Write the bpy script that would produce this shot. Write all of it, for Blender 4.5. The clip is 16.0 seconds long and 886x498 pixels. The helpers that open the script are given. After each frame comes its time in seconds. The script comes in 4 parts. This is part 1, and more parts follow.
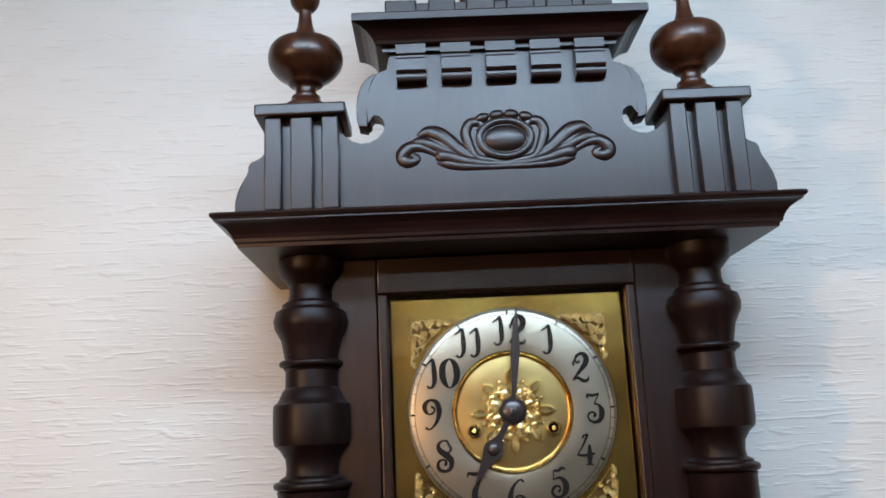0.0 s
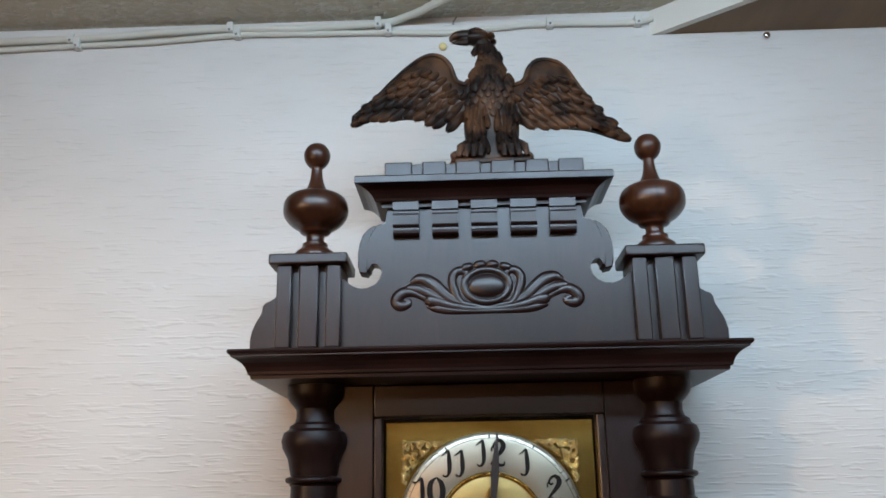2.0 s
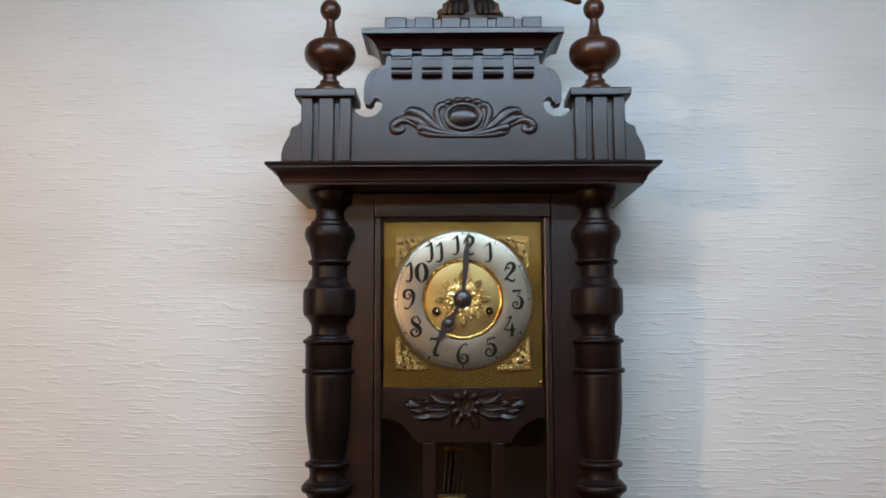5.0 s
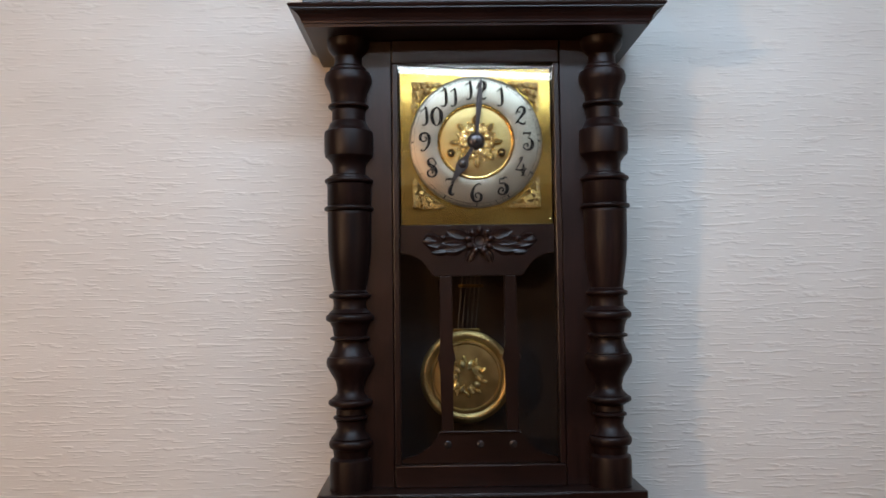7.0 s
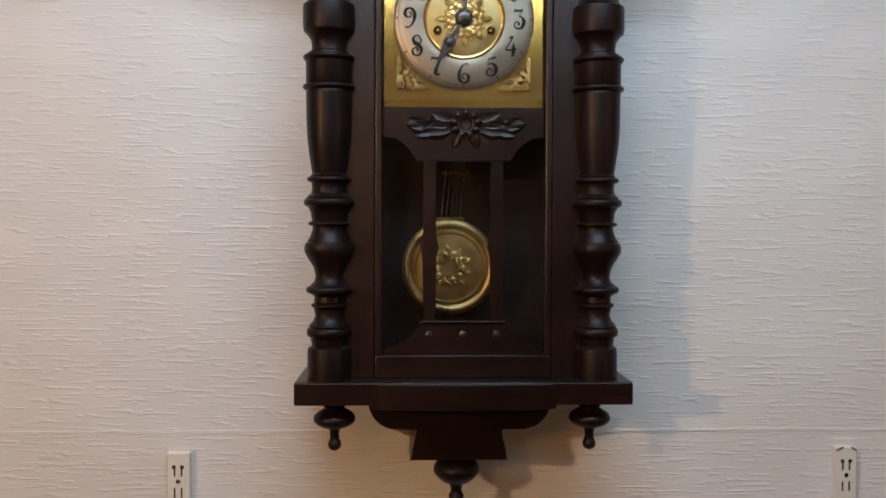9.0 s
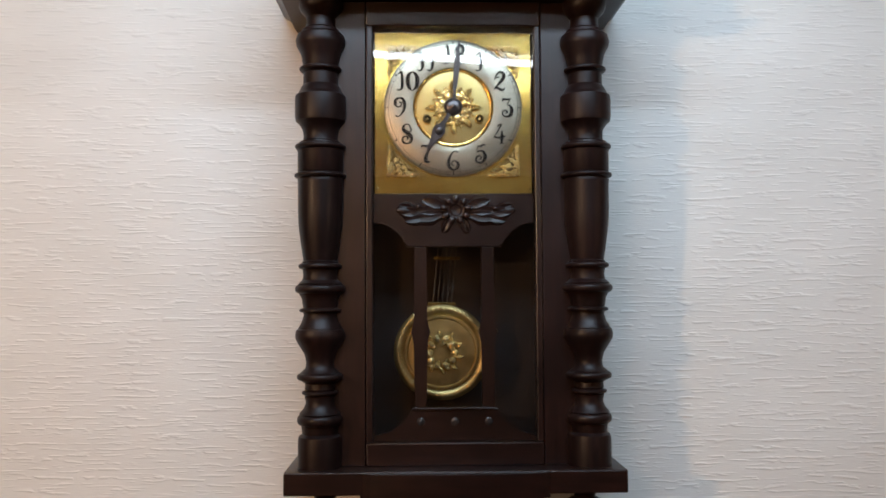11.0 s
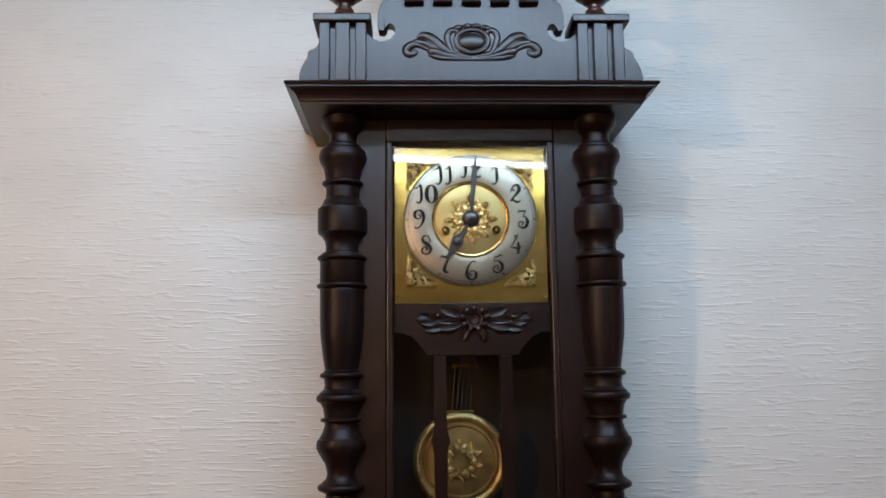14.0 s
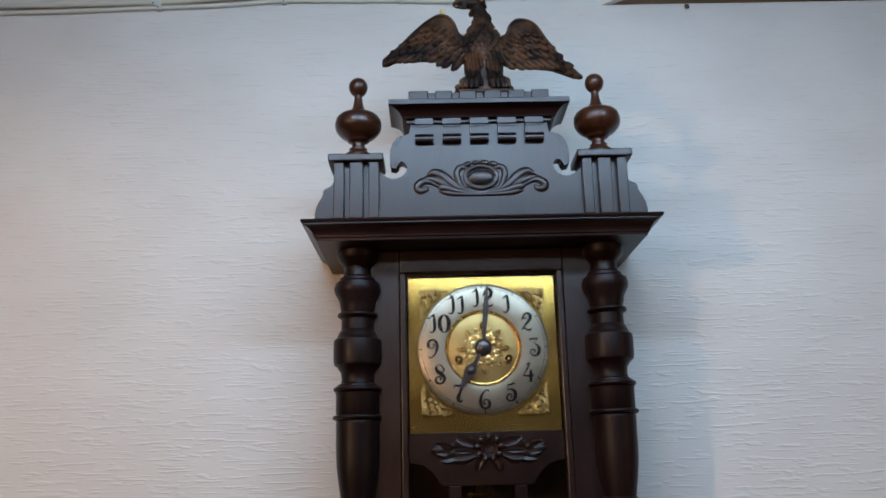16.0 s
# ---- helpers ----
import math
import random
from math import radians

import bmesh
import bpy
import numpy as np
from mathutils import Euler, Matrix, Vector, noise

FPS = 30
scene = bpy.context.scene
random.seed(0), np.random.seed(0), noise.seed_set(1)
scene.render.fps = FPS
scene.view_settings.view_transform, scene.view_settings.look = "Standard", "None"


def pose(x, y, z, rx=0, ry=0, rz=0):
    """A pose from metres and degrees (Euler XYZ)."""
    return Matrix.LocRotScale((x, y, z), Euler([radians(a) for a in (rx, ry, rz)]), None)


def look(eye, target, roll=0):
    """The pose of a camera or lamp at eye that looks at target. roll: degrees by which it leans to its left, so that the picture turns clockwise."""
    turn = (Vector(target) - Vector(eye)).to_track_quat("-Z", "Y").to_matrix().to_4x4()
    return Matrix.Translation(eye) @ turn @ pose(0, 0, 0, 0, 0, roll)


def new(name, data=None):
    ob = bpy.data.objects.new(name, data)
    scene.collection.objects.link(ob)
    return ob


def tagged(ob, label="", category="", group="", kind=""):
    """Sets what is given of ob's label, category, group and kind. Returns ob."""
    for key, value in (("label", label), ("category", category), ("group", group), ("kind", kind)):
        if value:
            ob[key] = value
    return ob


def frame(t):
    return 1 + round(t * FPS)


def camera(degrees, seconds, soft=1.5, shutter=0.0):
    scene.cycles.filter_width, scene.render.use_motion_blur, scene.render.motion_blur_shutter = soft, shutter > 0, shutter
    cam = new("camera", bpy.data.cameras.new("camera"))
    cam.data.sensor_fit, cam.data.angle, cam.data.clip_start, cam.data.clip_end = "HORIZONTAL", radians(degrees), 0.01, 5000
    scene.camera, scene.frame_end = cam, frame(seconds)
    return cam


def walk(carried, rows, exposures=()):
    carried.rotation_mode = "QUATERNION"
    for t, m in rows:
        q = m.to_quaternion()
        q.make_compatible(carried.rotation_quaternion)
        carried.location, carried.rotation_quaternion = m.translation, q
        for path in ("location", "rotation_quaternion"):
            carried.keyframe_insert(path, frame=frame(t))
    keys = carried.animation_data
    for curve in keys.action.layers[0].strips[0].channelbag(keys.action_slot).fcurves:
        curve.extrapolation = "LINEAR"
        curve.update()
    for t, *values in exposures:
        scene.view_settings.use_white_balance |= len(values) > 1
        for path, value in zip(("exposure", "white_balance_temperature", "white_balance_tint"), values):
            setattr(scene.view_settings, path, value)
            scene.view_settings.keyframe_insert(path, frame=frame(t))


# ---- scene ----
# Camera: t, x, y, z, pitch, roll, yaw.
cam = camera(54.0, 16.0, soft=1.7)
PATH = [
    (0.0, -0.0647, -0.7424, 1.9437, 12.418, 2.510, -0.422),
    (0.5, -0.0327, -0.7884, 1.9803, 13.679, 2.568, 0.983),
    (1.0, -0.0267, -0.8211, 1.9987, 15.311, 1.414, 0.843),
    (1.5, -0.0211, -0.8377, 1.9962, 15.893, 1.316, 1.327),
    (2.0, -0.0194, -0.8549, 1.9947, 15.824, 1.001, 1.730),
    (2.5, -0.0156, -0.8689, 1.9914, 15.393, 0.802, 2.471),
    (3.0, -0.0172, -0.8925, 1.9798, 14.092, 0.636, 1.430),
    (3.5, -0.0240, -0.9472, 1.9721, 11.266, 0.731, 0.753),
    (4.0, -0.0264, -1.0169, 1.9498, 8.784, 0.573, 0.527),
    (4.2, -0.0195, -1.0355, 1.9401, 8.283, 0.445, 0.280),
    (6.3, -0.0138, -1.1384, 1.8560, 2.113, -0.456, 1.066),
    (6.5, -0.0286, -1.1395, 1.8365, 1.852, 0.310, 0.453),
    (7.0, -0.0617, -1.1384, 1.7645, 3.004, 0.725, -0.795),
    (7.5, -0.0773, -1.1241, 1.7460, 1.245, 0.292, -1.459),
    (8.0, -0.0659, -1.1239, 1.7354, -0.901, -0.001, -1.186),
    (8.2, -0.0623, -1.1177, 1.7296, -1.927, -0.029, -1.266),
    (10.3, -0.0632, -1.0784, 1.7059, -0.104, -0.413, -2.811),
    (10.5, -0.0484, -1.0831, 1.7080, 0.923, -0.069, -2.430),
    (11.0, -0.0433, -1.0941, 1.7299, 2.928, 0.286, -1.538),
    (11.5, -0.0479, -1.0986, 1.7255, 4.936, 0.440, -1.261),
    (12.0, -0.0534, -1.1153, 1.7299, 5.627, 0.212, -0.993),
    (12.5, -0.0549, -1.1209, 1.7384, 6.264, 0.005, -1.632),
    (13.0, -0.0703, -1.1237, 1.7414, 7.199, 0.070, -1.987),
    (13.5, -0.0677, -1.1203, 1.7374, 8.031, 0.815, -1.805),
    (14.0, -0.0763, -1.1187, 1.7482, 9.052, 0.649, -1.932),
    (14.5, -0.0615, -1.1185, 1.7549, 10.806, 0.284, -1.291),
    (15.0, -0.0663, -1.1272, 1.7710, 12.667, 0.603, -1.394),
    (15.5, -0.0621, -1.1398, 1.7880, 14.037, 1.166, -1.068),
    (16.0, -0.0686, -1.1573, 1.8046, 14.469, 1.391, -0.546),
]
# Exposure and white balance: t, stops, kelvin, tint.
EXPOSE = [(0.0, 0.37, 6230, 8), (1.0, 0.24, 6230, 6), (1.5, 0.21, 6230, 6), (3.0, 0.12, 6300, 8), (4.0, 0.16, 6300, 7), (6.5, 0.15, 6350, 9), (7.0, 0.10, 6350, 10), (8.0, 0.02, 6400, 9), (10.5, 0.38, 6450, 10), (11.5, 0.39, 6270, 6), (12.5, 0.21, 6130, 7), (13.5, 0.17, 6080, 7), (15.0, 0.00, 5990, 7), (16.0, -0.10, 5960, 8)]
walk(cam, [(t, pose(x, y, z, 90 + p, r, w)) for t, x, y, z, p, r, w in PATH], EXPOSE)

# World and lights.
WALL_Y = 0.12
CEIL_Z = 2.574
world = bpy.data.worlds.new("world")
scene.world = world
world.use_nodes = True
world.node_tree.nodes["Background"].inputs[0].default_value = (0.6, 0.75, 1.0, 1)
world.node_tree.nodes["Background"].inputs[1].default_value = 0.05
TUBE_POWER = 16.0
WASH_POWER = 11.8
GLOBE_LEFT = 2150.0
GLOBE_RIGHT = 150.0
LOW_LAMP = 40.0


# Materials.
def mat(name, color, rough=0.5, metal=0.0, coat=0.0):
    m = bpy.data.materials.new(name)
    m.use_nodes = True
    b = m.node_tree.nodes["Principled BSDF"]
    b.inputs["Base Color"].default_value = (*color, 1)
    b.inputs["Roughness"].default_value = rough
    b.inputs["Metallic"].default_value = metal
    b.inputs["Coat Weight"].default_value = coat
    b.inputs["Coat Roughness"].default_value = 0.15
    return m


def node(m, kind, **values):
    n = m.node_tree.nodes.new(kind)
    for key, value in values.items():
        n.inputs[key].default_value = value
    return n


def link(m, a, b):
    m.node_tree.links.new(a, b)


def coords(m, scale):
    tc = node(m, "ShaderNodeTexCoord")
    mp = node(m, "ShaderNodeMapping", Scale=scale)
    link(m, tc.outputs["Object"], mp.inputs["Vector"])
    return mp.outputs["Vector"]


def ramp(m, fac, stops):
    r = node(m, "ShaderNodeValToRGB")
    while len(r.color_ramp.elements) < len(stops):
        r.color_ramp.elements.new(0.5)
    for e, (p, c) in zip(r.color_ramp.elements, stops):
        e.position, e.color = p, (*c, 1)
    link(m, fac, r.inputs["Fac"])
    return r.outputs["Color"]


def bump(m, height, strength, distance, before=None):
    n = node(m, "ShaderNodeBump", Strength=strength, Distance=distance)
    link(m, height, n.inputs["Height"])
    if before:
        link(m, before, n.inputs["Normal"])
    return n.outputs["Normal"]


def wood(name, dark, light, grain=(40, 40, 5), rough=(0.24, 0.42), coat=0.3, shine=0.5):
    m = mat(name, dark, 0.32, coat=coat)
    b = m.node_tree.nodes["Principled BSDF"]
    b.inputs["Specular IOR Level"].default_value = shine
    b.inputs["Specular Tint"].default_value = (0.94, 0.93, 0.96, 1)
    n1 = node(m, "ShaderNodeTexNoise", Scale=4.0, Detail=6.0, Distortion=0.6)
    link(m, coords(m, grain), n1.inputs["Vector"])
    n2 = node(m, "ShaderNodeTexNoise", Scale=9.0, Detail=3.0)
    link(m, coords(m, (1, 1, 1)), n2.inputs["Vector"])
    mix = node(m, "ShaderNodeMath")
    mix.operation = "MULTIPLY"
    link(m, n1.outputs["Fac"], mix.inputs[0])
    link(m, n2.outputs["Fac"], mix.inputs[1])
    link(m, ramp(m, mix.outputs[0], [(0.12, dark), (0.42, light)]), b.inputs["Base Color"])
    mr = node(m, "ShaderNodeMapRange")
    mr.inputs["To Min"].default_value, mr.inputs["To Max"].default_value = rough
    link(m, n2.outputs["Fac"], mr.inputs["Value"])
    link(m, mr.outputs[0], b.inputs["Roughness"])
    fine = node(m, "ShaderNodeTexNoise", Scale=30.0, Detail=4.0)
    link(m, coords(m, (grain[0] / 8, grain[1] / 8, grain[2] / 8)), fine.inputs["Vector"])
    link(m, bump(m, fine.outputs["Fac"], 0.25, 0.0006), b.inputs["Normal"])
    return m


WOOD = wood("dark_walnut", (0.0055, 0.0019, 0.0015), (0.0200, 0.0068, 0.0050), rough=(0.25, 0.40), coat=0.0, shine=0.50)
WOOD_H = wood("dark_walnut_across", (0.0055, 0.0019, 0.0015), (0.0200, 0.0068, 0.0050), grain=(5, 40, 40), rough=(0.25, 0.40), coat=0.0, shine=0.50)
WOOD_T = wood("dark_walnut_turned", (0.004, 0.0016, 0.0014), (0.015, 0.0055, 0.0044), rough=(0.34, 0.48), coat=0.0, shine=0.26)
FINIAL_WOOD = wood("brown_walnut", (0.018, 0.0055, 0.0026), (0.066, 0.021, 0.008), rough=(0.26, 0.4), coat=0.1)
# Same walnut, with the dimness inside the case put into its colour.
INNER_DIM = wood("dimmed_inner_walnut", (0.0026, 0.0011, 0.0009), (0.009, 0.0032, 0.0021), rough=(0.45, 0.6), coat=0.0)


def metal(name, color, rough, spots, scale=30.0, bumpy=0.0):
    m = mat(name, color, rough, 1.0)
    b = m.node_tree.nodes["Principled BSDF"]
    n = node(m, "ShaderNodeTexNoise", Scale=scale, Detail=5.0)
    link(m, coords(m, (1, 1, 1)), n.inputs["Vector"])
    link(m, ramp(m, n.outputs["Fac"], [(0.35, spots), (0.6, color)]), b.inputs["Base Color"])
    mr = node(m, "ShaderNodeMapRange")
    mr.inputs["To Min"].default_value, mr.inputs["To Max"].default_value = rough * 0.75, rough * 1.4
    link(m, n.outputs["Fac"], mr.inputs["Value"])
    link(m, mr.outputs[0], b.inputs["Roughness"])
    if bumpy:
        k = node(m, "ShaderNodeTexNoise", Scale=260.0, Detail=2.0)
        link(m, coords(m, (1, 1, 1)), k.inputs["Vector"])
        link(m, bump(m, k.outputs["Fac"], bumpy, 0.001), b.inputs["Normal"])
    return m


BRASS_PLATE = metal("brass_sheet", (0.86, 0.66, 0.20), 0.12, (0.62, 0.42, 0.11), 11.0)
BRASS_PLATE.node_tree.nodes["Principled BSDF"].inputs["Metallic"].default_value = 0.94
BRASS = metal("cast_brass", (0.92, 0.72, 0.34), 0.20, (0.7, 0.46, 0.16), 60.0, 0.2)
CAST = metal("gilt_casting", (0.98, 0.80, 0.40), 0.20, (0.72, 0.50, 0.19), 70.0, 0.2)
CAST.node_tree.nodes["Principled BSDF"].inputs["Metallic"].default_value = 0.85
BRASS_CENTRE = metal("matt_brass", (0.54, 0.42, 0.18), 0.36, (0.44, 0.32, 0.13), 25.0)
ROD_STEEL = metal("tarnished_steel", (0.10, 0.09, 0.08), 0.5, (0.05, 0.045, 0.04), 60.0)
SILVER = metal("silvered_ring", (0.46, 0.425, 0.35), 0.30, (0.37, 0.335, 0.27), 18.0)
SILVER.node_tree.nodes["Principled BSDF"].inputs["Metallic"].default_value = 0.82
BOB_BRASS = metal("aged_brass", (0.45, 0.33, 0.14), 0.38, (0.26, 0.19, 0.08), 45.0, 0.25)
# Dark brass: painted shade behind the corner pieces, patina on the pendulum bars.
GAP_SHADE_PATINA = metal("gap_shade_patina", (0.16, 0.10, 0.03), 0.5, (0.07, 0.045, 0.015), 90.0)
DULL_STEEL = metal("dull_steel", (0.32, 0.30, 0.28), 0.4, (0.2, 0.18, 0.16), 60.0)
BRONZE = mat("shaded_bronze", (0.05, 0.02, 0.01), 0.44, 0.15)
BRONZE.node_tree.nodes["Principled BSDF"].inputs["Specular IOR Level"].default_value = 0.32
bb = BRONZE.node_tree.nodes["Principled BSDF"]
# Shade in hollows and highlights on raised edges put into the colour, with blotches.
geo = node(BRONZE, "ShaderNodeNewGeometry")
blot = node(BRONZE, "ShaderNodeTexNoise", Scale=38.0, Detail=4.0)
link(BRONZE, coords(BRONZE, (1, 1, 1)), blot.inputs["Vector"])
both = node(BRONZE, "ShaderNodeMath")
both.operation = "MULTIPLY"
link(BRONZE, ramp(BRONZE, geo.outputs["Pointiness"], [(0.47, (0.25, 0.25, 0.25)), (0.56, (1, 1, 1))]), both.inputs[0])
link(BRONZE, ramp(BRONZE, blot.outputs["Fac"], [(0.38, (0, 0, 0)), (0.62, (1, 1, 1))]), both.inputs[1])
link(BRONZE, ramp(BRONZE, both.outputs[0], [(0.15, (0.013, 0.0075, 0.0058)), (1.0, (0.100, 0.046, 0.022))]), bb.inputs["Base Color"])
BLACK = mat("black_numeral_paint", (0.009, 0.008, 0.008), 0.7)
BLACK.node_tree.nodes["Principled BSDF"].inputs["Specular IOR Level"].default_value = 0.2
BLUED = mat("blued_steel", (0.075, 0.068, 0.070), 0.28, 0.75)
# Near-black for solid pieces that imitate the unlit depth of openings.
HOLE = mat("hole", (0.004, 0.003, 0.003), 0.8)
PLASTIC = mat("white_plastic", (0.72, 0.73, 0.70), 0.4)
CABLE = mat("cream_cable", (0.70, 0.69, 0.62), 0.45)
WHITE_PAINT = mat("white_paint", (0.78, 0.77, 0.72), 0.5)
RAIL = mat("white_enamelled_steel", (0.74, 0.72, 0.64), 0.35)
CHROME = mat("chrome", (0.7, 0.7, 0.7), 0.12, 1.0)
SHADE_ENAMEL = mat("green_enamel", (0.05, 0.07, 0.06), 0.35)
CLEAR_PIN = mat("yellow_clear_plastic", (0.85, 0.72, 0.35), 0.15)
TIMBER = wood("brown_panel", (0.17, 0.105, 0.050), (0.27, 0.175, 0.09), grain=(6, 1, 20), rough=(0.5, 0.7), coat=0.0)
UNSEEN_BOARD = wood("unseen_dark_boards", (0.045, 0.028, 0.018), (0.10, 0.065, 0.04), grain=(6, 1, 20), rough=(0.6, 0.8), coat=0.0)
FLOORING = wood("brown_floor", (0.045, 0.022, 0.012), (0.09, 0.045, 0.024), grain=(2, 12, 12), rough=(0.4, 0.5), coat=0.0)


def wallpaper():
    m = mat("white_wallpaper", (0.74, 0.735, 0.72), 0.55)
    b = m.node_tree.nodes["Principled BSDF"]
    crease = node(m, "ShaderNodeTexNoise", Scale=1.0, Detail=1.0, Roughness=0.4, Distortion=0.0)
    link(m, coords(m, (17, 1, 255)), crease.inputs["Vector"])
    gap = node(m, "ShaderNodeTexNoise", Scale=1.0, Detail=1.0)
    link(m, coords(m, (52, 1, 150)), gap.inputs["Vector"])
    fleck = node(m, "ShaderNodeTexNoise", Scale=1.0, Detail=4.0)
    link(m, coords(m, (60, 1, 520)), fleck.inputs["Vector"])
    patch = node(m, "ShaderNodeTexNoise", Scale=5.0, Detail=3.0)
    link(m, coords(m, (1, 1, 2)), patch.inputs["Vector"])
    cut = node(m, "ShaderNodeMath")
    cut.operation = "MULTIPLY"
    link(m, ramp(m, crease.outputs["Fac"], [(0.51, (0, 0, 0)), (0.68, (1, 1, 1))]), cut.inputs[0])
    link(m, ramp(m, gap.outputs["Fac"], [(0.40, (0, 0, 0)), (0.58, (1, 1, 1))]), cut.inputs[1])
    ridge = cut.outputs[0]
    n1 = bump(m, ridge, 0.47, 0.0021)
    n2 = bump(m, fleck.outputs["Fac"], 0.3, 0.0008, n1)
    link(m, n2, b.inputs["Normal"])
    link(m, ramp(m, patch.outputs["Fac"], [(0.3, (0.70, 0.69, 0.67)), (0.7, (0.77, 0.765, 0.75))]), b.inputs["Base Color"])
    return m


def ceiling_paper():
    m = mat("cream_ceiling_paper", (0.62, 0.58, 0.47), 0.75)
    b = m.node_tree.nodes["Principled BSDF"]
    n = node(m, "ShaderNodeTexNoise", Scale=1.0, Detail=3.0)
    link(m, coords(m, (70, 120, 1)), n.inputs["Vector"])
    link(m, bump(m, ramp(m, n.outputs["Fac"], [(0.5, (0, 0, 0)), (0.68, (1, 1, 1))]), 0.9, 0.004), b.inputs["Normal"])
    link(m, ramp(m, n.outputs["Fac"], [(0.4, (0.58, 0.54, 0.43)), (0.72, (0.72, 0.69, 0.60))]), b.inputs["Base Color"])
    return m


def glowing(name, color, strength):
    m = mat(name, (0.9, 0.9, 0.9))
    b = m.node_tree.nodes["Principled BSDF"]
    b.inputs["Emission Color"].default_value = (*color, 1)
    b.inputs["Emission Strength"].default_value = strength
    return m


def pane_glass():
    m = bpy.data.materials.new("door_glass")
    m.use_nodes = True
    t = m.node_tree
    t.nodes.clear()
    out = t.nodes.new("ShaderNodeOutputMaterial")
    mix = t.nodes.new("ShaderNodeMixShader")
    clear = t.nodes.new("ShaderNodeBsdfTransparent")
    shine = t.nodes.new("ShaderNodeBsdfGlossy")
    fres = t.nodes.new("ShaderNodeFresnel")
    fres.inputs["IOR"].default_value = 1.5
    shine.inputs["Roughness"].default_value = 0.02
    clear.inputs["Color"].default_value = (0.93, 0.93, 0.92, 1)
    link(m, fres.outputs[0], mix.inputs[0])
    link(m, clear.outputs[0], mix.inputs[1])
    link(m, shine.outputs[0], mix.inputs[2])
    link(m, mix.outputs[0], out.inputs["Surface"])
    return m


WALLPAPER, CEILING_PAPER, GLASS = wallpaper(), ceiling_paper(), pane_glass()
COOL_TUBE = glowing("cool_tube", (0.82, 0.93, 1.0), TUBE_POWER)
GLOBE_L = glowing("warm_white_globe", (1.0, 0.62, 0.34), GLOBE_LEFT)
GLOBE_R = glowing("soft_white_globe", (1.0, 0.66, 0.40), GLOBE_RIGHT)
AMBER = glowing("amber_shade", (1.0, 0.46, 0.15), LOW_LAMP)


# Builders.
def obj(name, bm, material, smooth=True):
    me = bpy.data.meshes.new(name)
    bmesh.ops.recalc_face_normals(bm, faces=bm.faces[:])
    for f in bm.faces:
        f.smooth = smooth
    for e in bm.edges:
        e.smooth = e.calc_face_angle(0.0) < radians(38)
    big = [f for f in bm.faces if len(f.verts) > 8 or f.calc_area() > 2.5e-4] if smooth else []
    for f in big:
        for e in f.edges:
            e.smooth = False
    bm.to_mesh(me)
    bm.free()
    me.materials.append(material)
    return new(name, me)


def part(name, bm, material, parent, label="", smooth=True):
    ob = obj(name, bm, material, smooth)
    return under(ob, parent, label)


def under(ob, parent, label=""):
    ob.parent = parent
    base = Matrix.Translation(parent.location) if parent.type == "EMPTY" else Matrix.Identity(4)
    ob.matrix_parent_inverse = base.inverted()
    return tagged(ob, label)


def thing(name, place, label, category, group="", kind=""):
    ob = new(name)
    ob.empty_display_size = 0.05
    ob.location = place
    return tagged(ob, label, category, group, kind)


def box(bm, x0, x1, y0, y1, z0, z1, bevel=0.0):
    made = bmesh.ops.create_cube(bm, size=1.0)["verts"]
    for v in made:
        v.co = Vector(((x0 + x1) / 2 + v.co.x * (x1 - x0), (y0 + y1) / 2 + v.co.y * (y1 - y0), (z0 + z1) / 2 + v.co.z * (z1 - z0)))
    if bevel:
        edges = list({e for v in made for e in v.link_edges})
        bmesh.ops.bevel(bm, geom=edges, offset=bevel, segments=2, affect="EDGES", profile=0.5)
    return bm


def boxed(*a, **k):
    return box(bmesh.new(), *a, **k)


def lathe(bm, profile, centre, segs=40, axis="z"):
    """profile: (height, radius) along the axis."""
    rings = []
    cx, cy, cz = centre
    for h, r in profile:
        ring = []
        for i in range(segs):
            a = 2 * math.pi * i / segs
            u, w = r * math.cos(a), r * math.sin(a)
            p = (cx + u, cy + w, cz + h) if axis == "z" else (cx + u, cy + h, cz + w)
            ring.append(bm.verts.new(p))
        rings.append(ring)
    for a, b in zip(rings, rings[1:]):
        for i in range(segs):
            bm.faces.new((a[i], a[(i + 1) % segs], b[(i + 1) % segs], b[i]))
    bm.faces.new(rings[0])
    bm.faces.new(rings[-1])
    return bm


def spun(*a, **k):
    return lathe(bmesh.new(), *a, **k)


def smooth_profile(points, steps=4):
    """A rounded line through (height, radius) points."""
    out = []
    pts = [points[0]] + list(points) + [points[-1]]
    for a, b, c, d in zip(pts, pts[1:], pts[2:], pts[3:]):
        for k in range(steps):
            t = k / steps
            out.append(tuple(0.5 * (2 * b[i] + (c[i] - a[i]) * t + (2 * a[i] - 5 * b[i] + 4 * c[i] - d[i]) * t * t + (3 * b[i] - a[i] - 3 * c[i] + d[i]) * t ** 3) for i in range(len(b))))
    out.append(tuple(points[-1]))
    return out


def prism(bm, outline, y0, y1, bevel=0.0):
    """A flat shape given as (x, z) points, between two depths."""
    front = [bm.verts.new((x, y0, z)) for x, z in outline]
    back = [bm.verts.new((x, y1, z)) for x, z in outline]
    f = bm.faces.new(front)
    bm.faces.new(back[::-1])
    n = len(outline)
    for i in range(n):
        bm.faces.new((front[i], front[(i + 1) % n], back[(i + 1) % n], back[i]))
    if bevel:
        bmesh.ops.bevel(bm, geom=list(f.edges), offset=bevel, segments=2, affect="EDGES", profile=0.5)
    return bm


